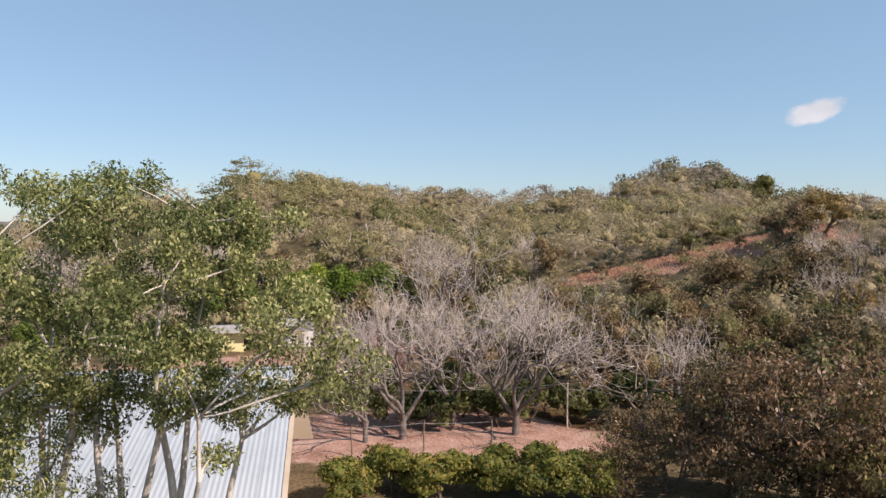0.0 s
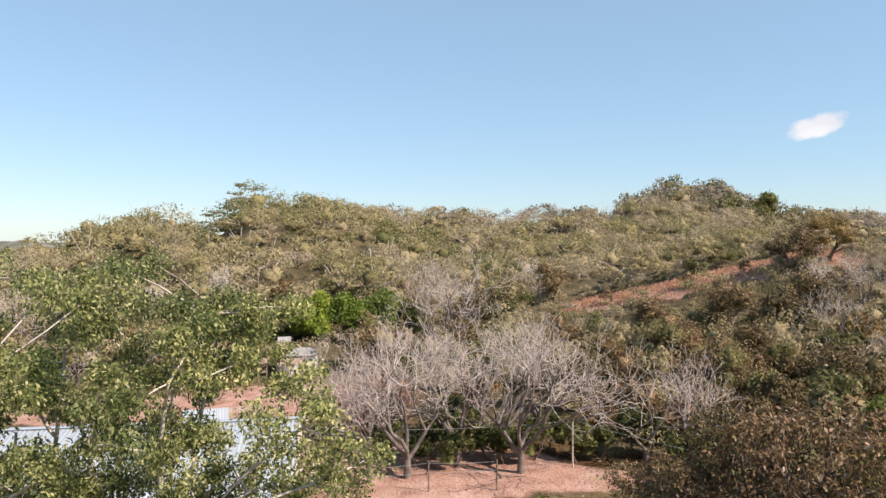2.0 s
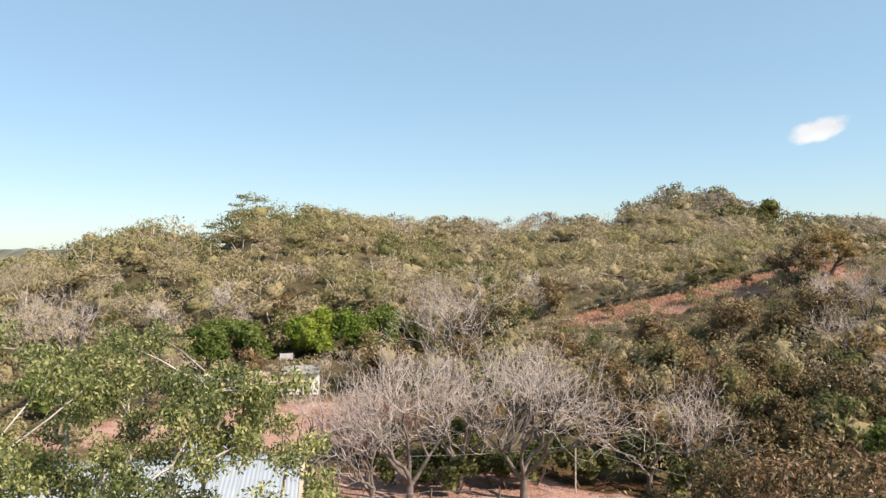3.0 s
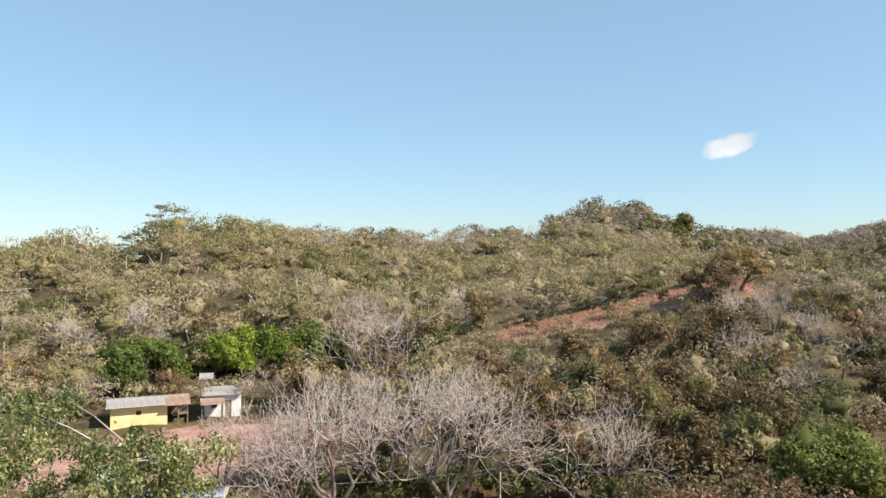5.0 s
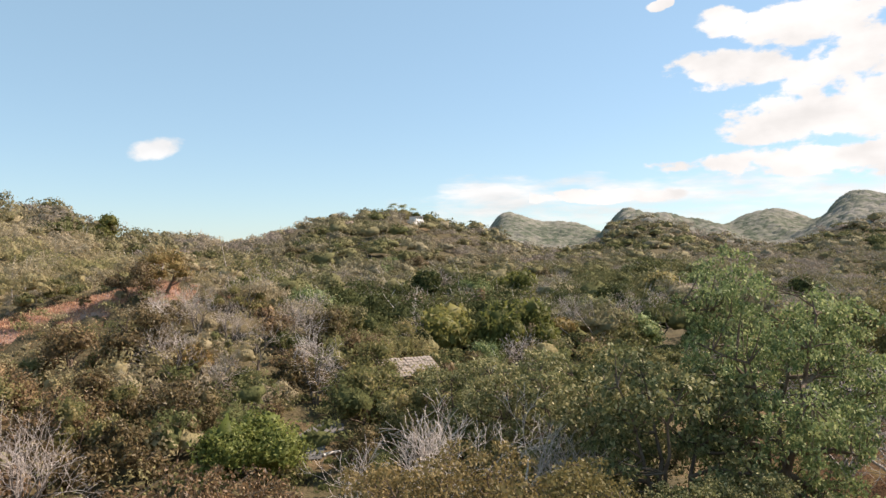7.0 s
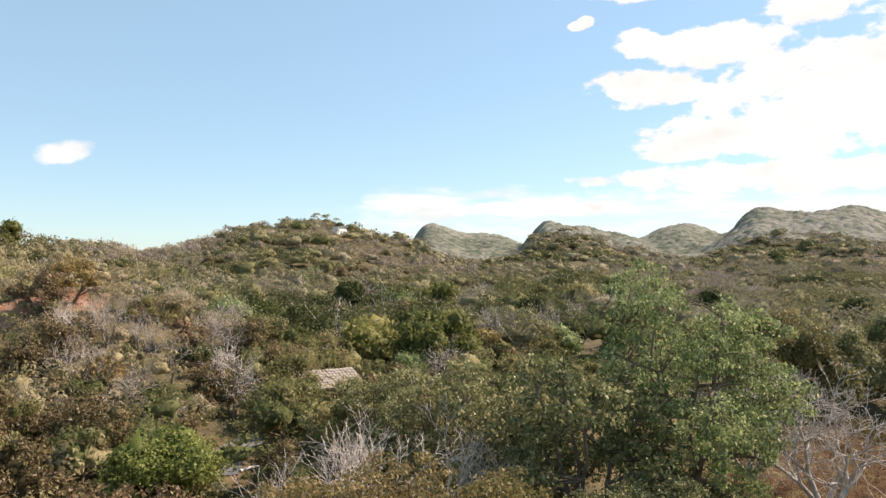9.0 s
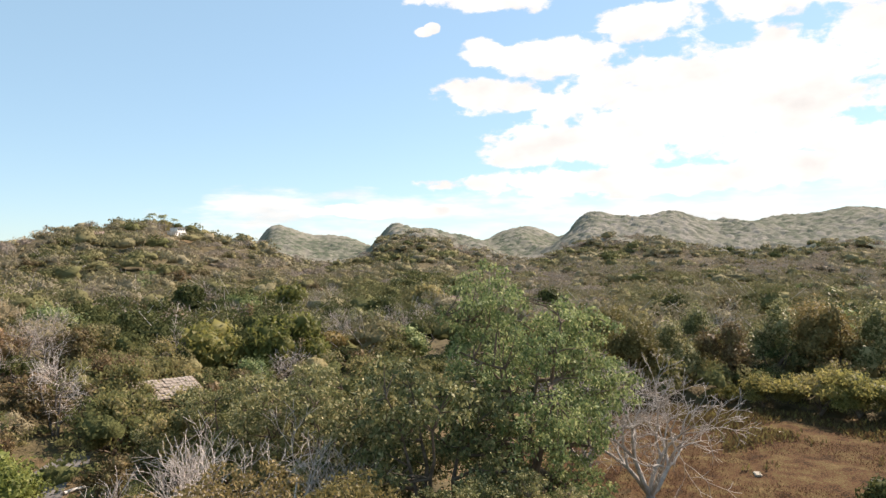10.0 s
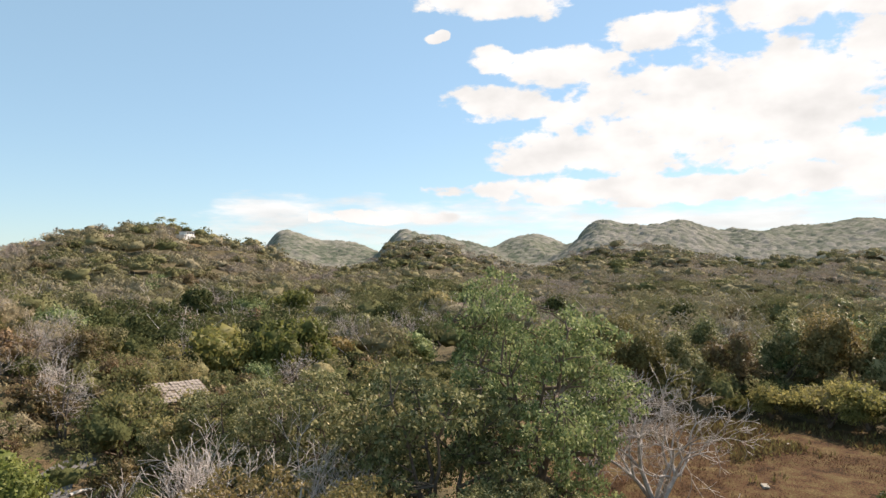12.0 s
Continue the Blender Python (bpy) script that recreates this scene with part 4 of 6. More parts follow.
def lee(x, y):
    """Ground that lies behind a crest, as seen from over the take-off point."""
    r = np.hypot(x, y)
    slope = (height(x, y) + 9 - 17.8) / r
    hidden = np.zeros(len(x), bool)
    for k in np.linspace(0.15, 0.97, 28):
        hidden |= (height(x * k, y * k) + 4 - 17.8) / (r * k) > slope
    return hidden


def forest(name, label, r0, r1, gap, wide, tall, puffs, count, size, seed, core=8, az0=-39, az1=106, mat=None, stems=0.0, inner=0.4, dome=0.0):
    """Closed dry woods: domed crowns, each of several leafy or twiggy puffs round an inner mass, thinner behind the crests."""
    rng = np.random.default_rng(seed)
    p = scatter(rng, r0, r1, gap, az0, az1)
    p = p[oval(p[:, 0], p[:, 1], -8, 91, 12, 4) == 0]
    p = p[~scar_view(p[:, 0], p[:, 1])]
    p = p[~lee(p[:, 0], p[:, 1]) | (rng.random(len(p)) < 0.3)]
    n = len(p)
    s = 0.68 + 0.7 * rng.random(n) ** 1.5
    k, across, past = spur(p[:, 0], p[:, 1])
    s = s * np.where((np.abs(across) < 24) & (past < 14), 0.55, 1.0)
    w, h = wide * s, tall * s * (0.8 + 0.4 * rng.random(n))
    c = np.stack([p[:, 0], p[:, 1], height(p[:, 0], p[:, 1]) + h * 0.56], 1)
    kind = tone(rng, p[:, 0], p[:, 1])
    body = np.stack([w, w, h * 0.44], 1)
    d = rng.normal(0, 1, (n, puffs, 3))
    d[..., 2] = np.abs(d[..., 2]) * 1.2 - 0.35
    d /= np.linalg.norm(d, axis=2, keepdims=True)
    knob = c[:, None] + d * body[:, None] * (0.5 + 0.2 * rng.random((n, puffs, 1)) + 0.08 * dome)
    grow_by = np.repeat(0.75 + 0.5 * rng.random(n), puffs) * (0.8 + 0.4 * rng.random(n * puffs))
    twiggy = np.repeat(kind < 0.36, puffs)
    v, f, which = canopy(rng, knob.reshape(-1, 3), np.repeat(w, puffs) * 0.47 * grow_by, np.repeat(h, puffs) * (0.23 - 0.07 * dome) * grow_by,
                         np.full(n * puffs, count), size * np.where(twiggy, 1.9, 1.0) * (0.85 + 0.3 * rng.random(n * puffs)),
                         np.where(twiggy, 0.16, 0.66), loose=0.24, shell=0.72)
    slight = np.where(kind < 0.36, 0.3, 1.0)
    cv, cf, cw = canopy(rng, c, w * slight, h * 0.44 * slight, np.zeros(n, int), w, core=core, fill=inner)
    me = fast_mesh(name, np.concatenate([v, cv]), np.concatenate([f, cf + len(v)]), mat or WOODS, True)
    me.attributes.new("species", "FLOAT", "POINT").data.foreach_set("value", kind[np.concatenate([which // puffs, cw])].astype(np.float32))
    if stems:
        segs = []
        for k in np.flatnonzero(rng.random(n) < stems):
            foot, fork = c[k] - np.array([0, 0, h[k] * 0.62]), c[k] + rng.normal(0, 0.12, 3) * w[k] - np.array([0, 0, h[k] * 0.15])
            segs.append((foot, fork, 0.16, 0.11))
            for q in knob[k][:4]:
                segs.append((fork, q + (q - fork) * 0.55 + rng.normal(0, 0.2, 3), 0.085, 0.03))
        tagged(new(name + "_stems", fast_mesh(name + "_stems", *tubes(segs), BARK_GREY, True)), "pale forked stems showing through the crowns", "woods", kind="stuff")
    return tagged(new(name, me), label, "woods", kind="stuff")


def low_scrub(name, label, r0, r1, gap, wide, tall, count, size, seed, az0=-39, az1=106):
    """Loose low scrub with no trunks."""
    rng = np.random.default_rng(seed)
    p = scatter(rng, r0, r1, gap, az0, az1)
    p = p[oval(p[:, 0], p[:, 1], -8, 91, 12, 4) == 0]
    n = len(p)
    s = 0.55 + 0.95 * rng.random(n) ** 1.8
    w, h = wide * s, tall * s * (0.8 + 0.4 * rng.random(n))
    c = np.stack([p[:, 0], p[:, 1], height(p[:, 0], p[:, 1]) + h * 0.5], 1)
    v, f, which = canopy(rng, c, w, h * 0.5, np.maximum((count * s).astype(int), 6), size * (0.8 + 0.4 * rng.random(n)), fill=0.4, shell=0.3, slim=0.6, loose=0.65)
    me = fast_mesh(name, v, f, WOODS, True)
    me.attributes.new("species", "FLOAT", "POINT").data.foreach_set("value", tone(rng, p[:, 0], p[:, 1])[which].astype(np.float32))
    return tagged(new(name, me), label, "woods", kind="stuff")


low_scrub("scrub", "low dry scrub between the trees", 38, 120, 3.8, 2.0, 2.4, 92, 0.28, 101)
low_scrub("roadside_scrub", "low olive and brown scrub beside the road", 46, 82, 2.7, 1.5, 1.9, 120, 0.22, 113, 28, 64)
low_scrub("slope_scrub", "low olive scrub on the slope below the red scar", 84, 114, 2.3, 1.6, 2.0, 130, 0.24, 110, 6, 27)
forest("thicket", "dense dry thicket of brown and olive crowns", 58, 116, 5.2, 3.0, 5.0, 6, 56, 0.34, 106)
forest("near_woods", "dry tropical woods on the lower slopes", 104, 172, 7.4, 5.2, 8.0, 9, 76, 0.38, 111, az1=36, stems=0.4, inner=0.33, dome=0.6)
forest("dry_woods", "dry tropical woods in brown, olive and grey", 168, 252, 9.2, 6.0, 8.6, 9, 66, 0.5, 102, az1=36, stems=0.3, inner=0.33, dome=0.7)
forest("valley_woods", "broad domed trees of the dry valley woods", 114, 262, 12.0, 7.4, 9.0, 12, 62, 0.5, 115, az0=36, mat=VALLEY, stems=0.5, inner=0.5, dome=1.0)
forest("hillside_woods", "dry woods on the hillsides", 248, 480, 10.6, 6.0, 8.2, 6, 27, 1.0, 103, 6, az1=38, mat=VALLEY, dome=0.5)
forest("valley_slope_woods", "broad domed grey and olive trees on the valley slopes", 250, 480, 12.5, 8.0, 9.0, 9, 34, 0.85, 116, 8, az0=38, mat=VALLEY, stems=0.3, inner=0.55, dome=1.0)
forest("upper_hill_woods", "dry woods high on the hills", 476, 720, 11.0, 6.8, 7.4, 5, 10, 1.6, 108, 6, inner=0.62, az1=38)
forest("upper_slope_woods", "grey and olive woods high on the hills", 476, 720, 12.5, 8.0, 8.6, 7, 13, 1.4, 117, 8, az0=38, mat=VALLEY, inner=0.62, dome=1.0)
forest("outer_woods", "dry woods behind the take-off point", 60, 400, 20, 6.0, 7.0, 4, 6, 1.6, 105, 6, 108, 318)

# taller rounded trees in the valley and along the far side of the field
rng = np.random.default_rng(8)
for az, d, k, s in ((75, 98, 1, 1.1), (78.5, 99, 0, 1.05), (82, 97, 1, 1.1), (85, 104, 0, 1.1), (88.5, 106, 2, 1.1), (92, 111, 0, 1.3), (95.5, 110, 1, 1.3), (99, 110, 0, 1.3), (103, 109, 1, 1.2),
                    (80, 112, 1, 1.2), (87, 118, 0, 1.2), (94, 122, 1, 1.25), (101, 120, 0, 1.25), (72, 112, 0, 1.0)):
    plant(TALL[k], *at(az, d), az * 3.1, s, group="tall trees beyond the field")
for az, d, k, s in ((49.6, 112, 4, 1.65), (55.3, 110, 4, 1.6), (58.0, 122, 3, 1.2), (55.0, 200, 4, 1.8), (51.5, 185, 0, 1.5), (62.6, 172, 2, 1.25), (66.3, 226, 1, 1.9), (69.6, 236, 0, 2.1), (71.5, 225, 1, 1.7), (64, 128, 1, 1.0), (69, 122, 0, 1.0), (72, 142, 1, 1.0), (61, 185, 1, 1.1), (56, 172, 1, 1.1), (67, 160, 2, 0.9),
                    (42, 128, 1, 0.95), (38, 135, 1, 0.95), (34, 118, 1, 0.85), (44, 165, 1, 1.1), (76, 165, 1, 1.1), (83, 150, 0, 1.1), (90, 160, 1, 1.1), (97, 150, 0, 1.2)):
    plant(BROAD[k], *at(az, d), az * 3.1, s, 0.9 + 0.3 * rng.random(), group="broad valley trees")
VALLEY_DOME = [dense_kind(180 + k, lab, leaf, 4.8, 6.6, 3900, 0.28, "domed_tree", 0.5, 0.45) for k, (lab, leaf) in enumerate((
    ("domed valley tree with dull green crown", LEAF_GREEN), ("domed valley tree with olive crown", LEAF_GLOSSY), ("domed valley tree with dark green crown", LEAF_DARK),
    ("domed valley tree with brown crown", LEAF_BROWN), ("domed valley tree with yellow-green crown", LEAF_BUSH), ("domed valley tree with dull brown crown", LEAF_DULL)))]
for x, y in scatter(rng, 112, 330, 25.0, 35, 101):
    west = math.degrees(math.atan2(x, y)) < 52
    pick = (3, 1, 5, 0, 2, 3, 1, 5) if west else (0, 1, 2, 1, 3, 3, 0, 1)
    plant(VALLEY_DOME[pick[int(rng.random() * 8)]], x, y, rng.random() * 6.28, 1.15 + 0.45 * rng.random(), 0.9 + 0.2 * rng.random(), group="domed valley trees")
SOFT_BUSH = dense_kind(145, "low spreading yellow-green bush at the field edge", LEAF_BUSH, 3.0, 3.4, 9000, 0.14, "bush", 0.45)
for az, d, s in ((91.6, 98, 1.5), (94.6, 96, 1.9), (97.8, 95, 2.0), (88.6, 98, 0.9), (102, 95, 1.9)):
    plant(SOFT_BUSH, *at(az, d), az, s, group="yellow bushes")

for az, d, turn, s in ((48.0, 75, 0.3, 1.15), (44.6, 76, 2.3, 1.05)):
    plant(MID[2], *at(az, d), turn, s, label="olive-leaved tree before the bleached tile roof", group="trees before the tile roof")

for az, d, k, s in ((44.5, 140, 0, 1.0), (46.8, 150, 2, 1.05), (51.0, 148, 0, 1.1), (53.2, 132, 2, 0.95), (57.2, 150, 1, 1.1), (59.8, 140, 0, 1.05), (63.5, 152, 2, 1.1), (66.0, 145, 0, 1.1), (70.5, 165, 2, 1.15), (74.5, 150, 1, 1.1), (48.8, 205, 2, 1.25), (58.5, 205, 0, 1.3), (79.0, 135, 0, 1.1), (89.0, 138, 2, 1.15)):
    plant(BARE[k], *at(az, d), az * 1.7, s, label="leafless grey tree among the valley crowns", group="leafless valley trees")

# trees that stand out on the skyline
plant(BROAD[4], *at(23.95, 362), 0.4, 1.9, 1.3, "lone round green tree on the hill crest")
UMBRELLA = clumped_kind(131, "umbrella_tree", "tall flat-topped tree with thin layered foliage on the ridge", BARK_GREY, LEAF_OLIVE, 10.0, 3, 0.22,
                        [(-3.4, 0, 9.0, 2.2, 0.3), (2.0, 1.0, 10.4, 2.8, 0.3), (0, -1.5, 7.8, 2.6, 0.3), (4.6, 0, 8.4, 2.0, 0.3), (-1.0, 1.5, 11.2, 2.0, 0.3), (-5.0, -1.0, 7.2, 1.6, 0.3)],
                        70, 30, 0.4, 0.3, 0.2, 0.6, 0.0, 0.3, 0.35, 1.5, limb=2.6)
plant(UMBRELLA, *at(-15.5, 192), 0.8, 1.05)
plant(UMBRELLA, *at(-17.8, 200), 2.8, 0.9)
plant(BARE[1], *at(13.2, 318), 0.5, 1.35, label="leafless tree on the hill crest")
plant(UMBRELLA, *at(-26.5, 205), 1.9, 0.7)
for az, d, k, s in ((42.6, 530, 2, 1.3), (43.6, 528, 1, 1.5), (44.5, 526, 1, 1.3), (45.4, 527, 2, 1.5), (46.1, 524, 1, 1.6), (46.8, 526, 2, 1.7), (47.7, 528, 1, 1.4), (48.4, 530, 1, 1.1)):
    plant(BROAD[k], *at(az, d), az * 2.0, s, 1.15, "broad tree on the crest behind the white house", "crest trees")


for az, d, k, s in ((13.5, 72, 1, 0.9), (17.5, 76, 1, 1.0), (20.5, 68, 0, 1.0), (24.0, 72, 0, 1.1), (28.0, 70, 0, 1.0), (22.0, 86, 1, 1.15), (26.0, 88, 0, 1.2),
                    (40.0, 100, 1, 1.0), (25.5, 104, 0, 0.95), (28.0, 106, 2, 0.95), (43.0, 92, 1, 1.0)):
    plant(BROWN_BROAD[k], *at(az, d), az * 2.3, s, group="broad brown trees")
for az, d, k, s in ((30.2, 94, 0, 0.75), (32.4, 92, 2, 0.7), (34.6, 88, 1, 0.7), (36.6, 95, 0, 0.75), (31.6, 80, 2, 0.6), (38.6, 100, 2, 0.8), (34.0, 104, 1, 0.8)):
    plant(BARE[k], *at(az, d), az * 1.3, s, label="small leafless tree in the pale scrub past the spur", group="leafless trees past the spur")
for az, d, s in ((12.5, 106, 0.45), (18.4, 105, 0.45), (22.6, 106, 0.4)):
    plant(MID[3], *at(az, d), az, s, label="low withered shrub on the red scar", group="shrubs on the scar")
plant(PALE_BARE[0], *at(28.3, 95), 0.4, 0.85, label="dead white tree with crooked limbs before brown crowns")


def understory():
    """The closed brush below the crowns, coloured dark for the shade between them, sinking away at clearings, track and
    scar.
    """
    rng = np.random.default_rng(109)
    rings = np.concatenate([np.arange(50, 240, 3.2), np.geomspace(240, 705, 40)])
    ang = np.radians(np.linspace(-40, 107, 220))
    R, A = np.meshgrid(rings, ang, indexing="ij")
    x, y = (R * np.sin(A)).ravel(), (R * np.cos(A)).ravel()
    r = R.ravel()
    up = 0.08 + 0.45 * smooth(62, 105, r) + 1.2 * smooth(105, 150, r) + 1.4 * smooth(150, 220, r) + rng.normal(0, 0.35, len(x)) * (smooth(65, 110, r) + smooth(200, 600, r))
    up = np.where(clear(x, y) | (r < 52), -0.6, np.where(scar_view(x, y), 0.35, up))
    n = len(ang)
    i, j = np.meshgrid(np.arange(len(rings) - 1), np.arange(n - 1), indexing="ij")
    f = np.stack([i * n + j, (i + 1) * n + j, (i + 1) * n + j + 1, i * n + j + 1], -1).reshape(-1, 4)
    me = fast_mesh("understory", np.stack([x, y, height(x, y) + up], 1), f, SHADED_BRUSH, True)
    tagged(new("understory", me), "closed dry brush under the crowns, coloured dark as shaded gaps", "woods", kind="stuff")


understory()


def domes(x, y, cell, high, seed):
    """Height over the ground of a closed canopy of round crowns about cell metres apart, and each crown's own random number."""
    top, own = np.zeros(len(x)), np.zeros(len(x))
    gx, gy = np.floor(x / cell), np.floor(y / cell)
    for dx in (-1, 0, 1):
        for dy in (-1, 0, 1):
            a, b = gx + dx, gy + dy
            h1, h2, h3 = ((np.sin(a * p + b * q + seed) * 43758.5) % 1.0 for p, q in ((12.99, 78.23), (39.35, 11.14), (73.16, 52.24)))
            reach = cell * (0.46 + 0.26 * h3)
            d = np.hypot(x - (a + 0.15 + 0.7 * h1) * cell, y - (b + 0.15 + 0.7 * h2) * cell) / reach
            z = high * (0.55 + 0.6 * h3) * np.sqrt(np.clip(1 - d * d, 0, 1))
            own = np.where(z > top, (h1 * 7 + h2 * 3) % 1.0, own)
            top = np.maximum(top, z)
    return top, own


def far_canopy(name, r0, r1, az0, az1, step, cell, high, seed):
    """The closed canopy of the far hills, crown by crown."""
    rng = np.random.default_rng(seed)
    rings = np.exp(np.arange(math.log(r0), math.log(r1), step))
    ang = np.arange(radians(az0), radians(az1), step)
    R, A = np.meshgrid(rings, ang, indexing="ij")
    x, y = (R * np.sin(A)).ravel(), (R * np.cos(A)).ravel()
    n = len(ang)
    i, j = np.meshgrid(np.arange(len(rings) - 1), np.arange(n - 1), indexing="ij")
    f = np.stack([i * n + j, (i + 1) * n + j, (i + 1) * n + j + 1, i * n + j + 1], -1).reshape(-1, 4)
    top, own = domes(x, y, cell, high, seed)
    # broad waves put dark tree patches and the hills' contour shading into the tone
    species = 0.45 + 0.18 * np.sin(x * 0.006 + y * 0.004) + 0.1 * np.sin(y * 0.011 - x * 0.005 + 1.0) + 0.8 * (own - 0.5)
    me = fast_mesh(name, np.stack([x, y, height(x, y) + 1.5 + top + np.abs(rng.normal(0, 0.25, len(x)))], 1), f, HAZY_WOODS, True)
    me.attributes.new("species", "FLOAT", "POINT").data.foreach_set("value", np.clip(species, 0, 0.95).astype(np.float32))
    tagged(new(name, me), "distant dry woods covering the far hills, haze put into their colours", "woods", kind="stuff")


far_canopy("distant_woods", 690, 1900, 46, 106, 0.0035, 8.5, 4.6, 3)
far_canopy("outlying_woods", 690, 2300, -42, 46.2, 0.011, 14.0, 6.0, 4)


# evergreen undergrowth below the leafless trees
SHADE_BUSH = dense_kind(141, "dark evergreen bush under the leafless trees", LEAF_DARK, 1.7, 3.2, 1800, 0.22, "bush")
for az, d, s in ((-12.8, 88.5, 0.75), (-2.4, 48.5, 0.8), (0.5, 48, 0.8), (4.6, 49.5, 0.9), (6.8, 50, 1.0), (-5.0, 50, 0.9), (10.4, 50.5, 1.0), (16.0, 52, 1.1), (-1.2, 50.5, 1.0), (1.6, 51, 1.1), (3.4, 50, 0.9), (8.2, 53, 1.0), (12.0, 51, 0.9), (14.5, 53, 1.1), (-4.5, 56, 1.0), (18.5, 49, 1.0), (20.5, 46, 1.2), (0.2, 55, 1.2)):
    plant(SHADE_BUSH, *at(az, d), az, s, group="evergreen undergrowth")
LEAFY_BUSH = dense_kind(143, "green leafy bush between the bleached trees", LEAF_HEDGE, 1.5, 3.0, 2600, 0.16, "bush", 0.42)
for az, d, s in ((49.0, 44, 0.9), (52.4, 43, 1.0), (56.5, 43, 0.9), (45.0, 46, 0.9)):
    plant(LEAFY_BUSH, *at(az, d), az, s, group="leafy bushes")
DARK_SCRUB = dense_kind(142, "dark brown scrub bush with withered leaves", LEAF_DULL, 1.9, 3.4, 2600, 0.2, "bush", 0.42)
for az, d, s in ((12.5, 57, 1.2), (15.0, 58, 1.4), (17.5, 56, 1.3), (20.0, 60, 1.5), (22.5, 57, 1.4), (24.5, 62, 1.6), (26.5, 58, 1.3), (19.0, 66, 1.6), (28.5, 64, 1.5), (23.0, 70, 1.6), (35.2, 70, 1.2), (38.6, 82, 1.5), (41.2, 80, 1.4), (36.8, 82, 1.5), (35.3, 65, 1.1), (43.0, 71, 1.1)):
    plant(DARK_SCRUB, *at(az, d), az, s, group="dark brown scrub")
plant(SHADE_BUSH, *at(-17.8, 71.5), 1.0, 0.7, label="dark green bush in front of the yellow house")
RED_TWIGS = rough_material("reddish_twigs", [(0.2, (0.2, 0.1, 0.075)), (0.5, (0.33, 0.17, 0.13)), (0.8, (0.42, 0.24, 0.18))], 3.0, 0.9, 0.2)
RED_BUSH = bare_kind(151, "leafless bush of reddish twigs at the yard", 2.4, 0.08, RED_TWIGS, levels=3, stems=6, spread=0.7, lift=0.15, kids=(5, 5, 4), crook=0.25, ratio=0.6, thin=0.022, high=4.2)
for az, d, turn, s in ((-6.0, 58, 0.3, 1.1), (-8.2, 57, 2.0, 1.0), (-4.4, 59, 4.0, 1.0)):
    plant(RED_BUSH, *at(az, d), turn, s, group="reddish bushes")


def palm_kind(seed, tall, fronds, reach, label):
    """A palm: a slim curved trunk and a head of arching feathered fronds."""
    rng = np.random.default_rng(seed)
    p = np.array([0, 0, -0.3])
    segs = []
    for k in range(6):
        q = p + np.array([0.08 * k * tall / 8, 0.03 * k, (tall + 0.3) / 6])
        segs.append((p, q, 0.2 - 0.015 * k, 0.185 - 0.015 * k))
        p = q
    v, f = [], []
    for k in range(fronds):
        a, up = 6.28 * k / fronds + rng.normal(0, 0.15), 0.2 + 1.0 * rng.random()
        d = np.array([math.cos(a), math.sin(a), 0])
        side = np.array([-math.sin(a), math.cos(a), 0])
        pts = [p + d * reach * t * (1 - 0.12 * t) + np.array([0, 0, reach * (up * t - (0.55 + 0.5 * up) * t * t)]) for t in np.linspace(0, 1, 13)]
        for i in range(12):
            segs.append((pts[i], pts[i + 1], 0.025, 0.02))
            w = reach * 0.26 * math.sin(math.pi * (0.12 + 0.85 * i / 12))
            for s in (-1, 1):
                o = len(v)
                tip = (pts[i] + pts[i + 1]) / 2 + side * s * w + (pts[i + 1] - pts[i]) * 0.8 - np.array([0, 0, w * 0.45])
                v += [pts[i], pts[i] + (pts[i + 1] - pts[i]) * 0.45, tip, tip - (pts[i + 1] - pts[i]) * 0.12]
                f.append((o, o + 1, o + 2, o + 3))
    return make_kind("palm", label, "palm", BARK_DULL, LEAF_FRESH, segs, (np.array(v), np.array(f)))


PALM = palm_kind(161, 4.4, 18, 2.8, "coconut palm with arching fronds behind the house")
LOW_PALM = palm_kind(162, 1.2, 16, 2.6, "low young palm with long fronds beside the road")
HILL_PALM = palm_kind(163, 10.0, 20, 3.6, "tall palm on the hilltop")
plant(PALM, *at(-20.4, 92), 0.4, 1.0)
for az, d, s in ((42.0, 61, 1.0), (43.6, 60, 0.9), (37.0, 58, 0.8)):
    plant(LOW_PALM, *at(az, d), az, s, group="low palms")
for az, d, s in ((44.9, 506, 0.9), (45.3, 504, 1.05), (45.7, 508, 0.95), (46.1, 505, 1.08), (46.6, 507, 0.95)):
    plant(HILL_PALM, *at(az, d), az * 7, s, group="hilltop palms")


def tufts(name, label, mat, pick, n, size, seed):
    """Upright blades of dry grass scattered where pick() allows."""
    rng = np.random.default_rng(seed)
    p = pick(rng, n)
    c = np.stack([p[:, 0], p[:, 1], height(p[:, 0], p[:, 1])], 1)
    v, f = leaves(rng, c, 3, 0.12, size, 0.3, -2.2)
    tagged(new(name, fast_mesh(name, v, f, mat)), label, "grass", kind="stuff")


DRY_GRASS = leaf_material("pinkish_dry_grass", [(0.0, (0.36, 0.2, 0.125)), (0.5, (0.53, 0.32, 0.205)), (1.0, (0.62, 0.43, 0.26))], 0.35, 0.8, gloss=0.1)
FIELD_GRASS = leaf_material("brown_field_grass", [(0.0, (0.05, 0.028, 0.015)), (0.6, (0.09, 0.055, 0.03)), (1.0, (0.15, 0.11, 0.05))], 0.3, 0.8, gloss=0.1)


def on_spur(rng, n):
    k, across = rng.random(n) * 1.15, rng.normal(-3.0, 4.5, n)
    d = SPUR_B - SPUR_A
    u = d / np.hypot(*d)
    return SPUR_A + k[:, None] * d + across[:, None] * np.array([-u[1], u[0]])


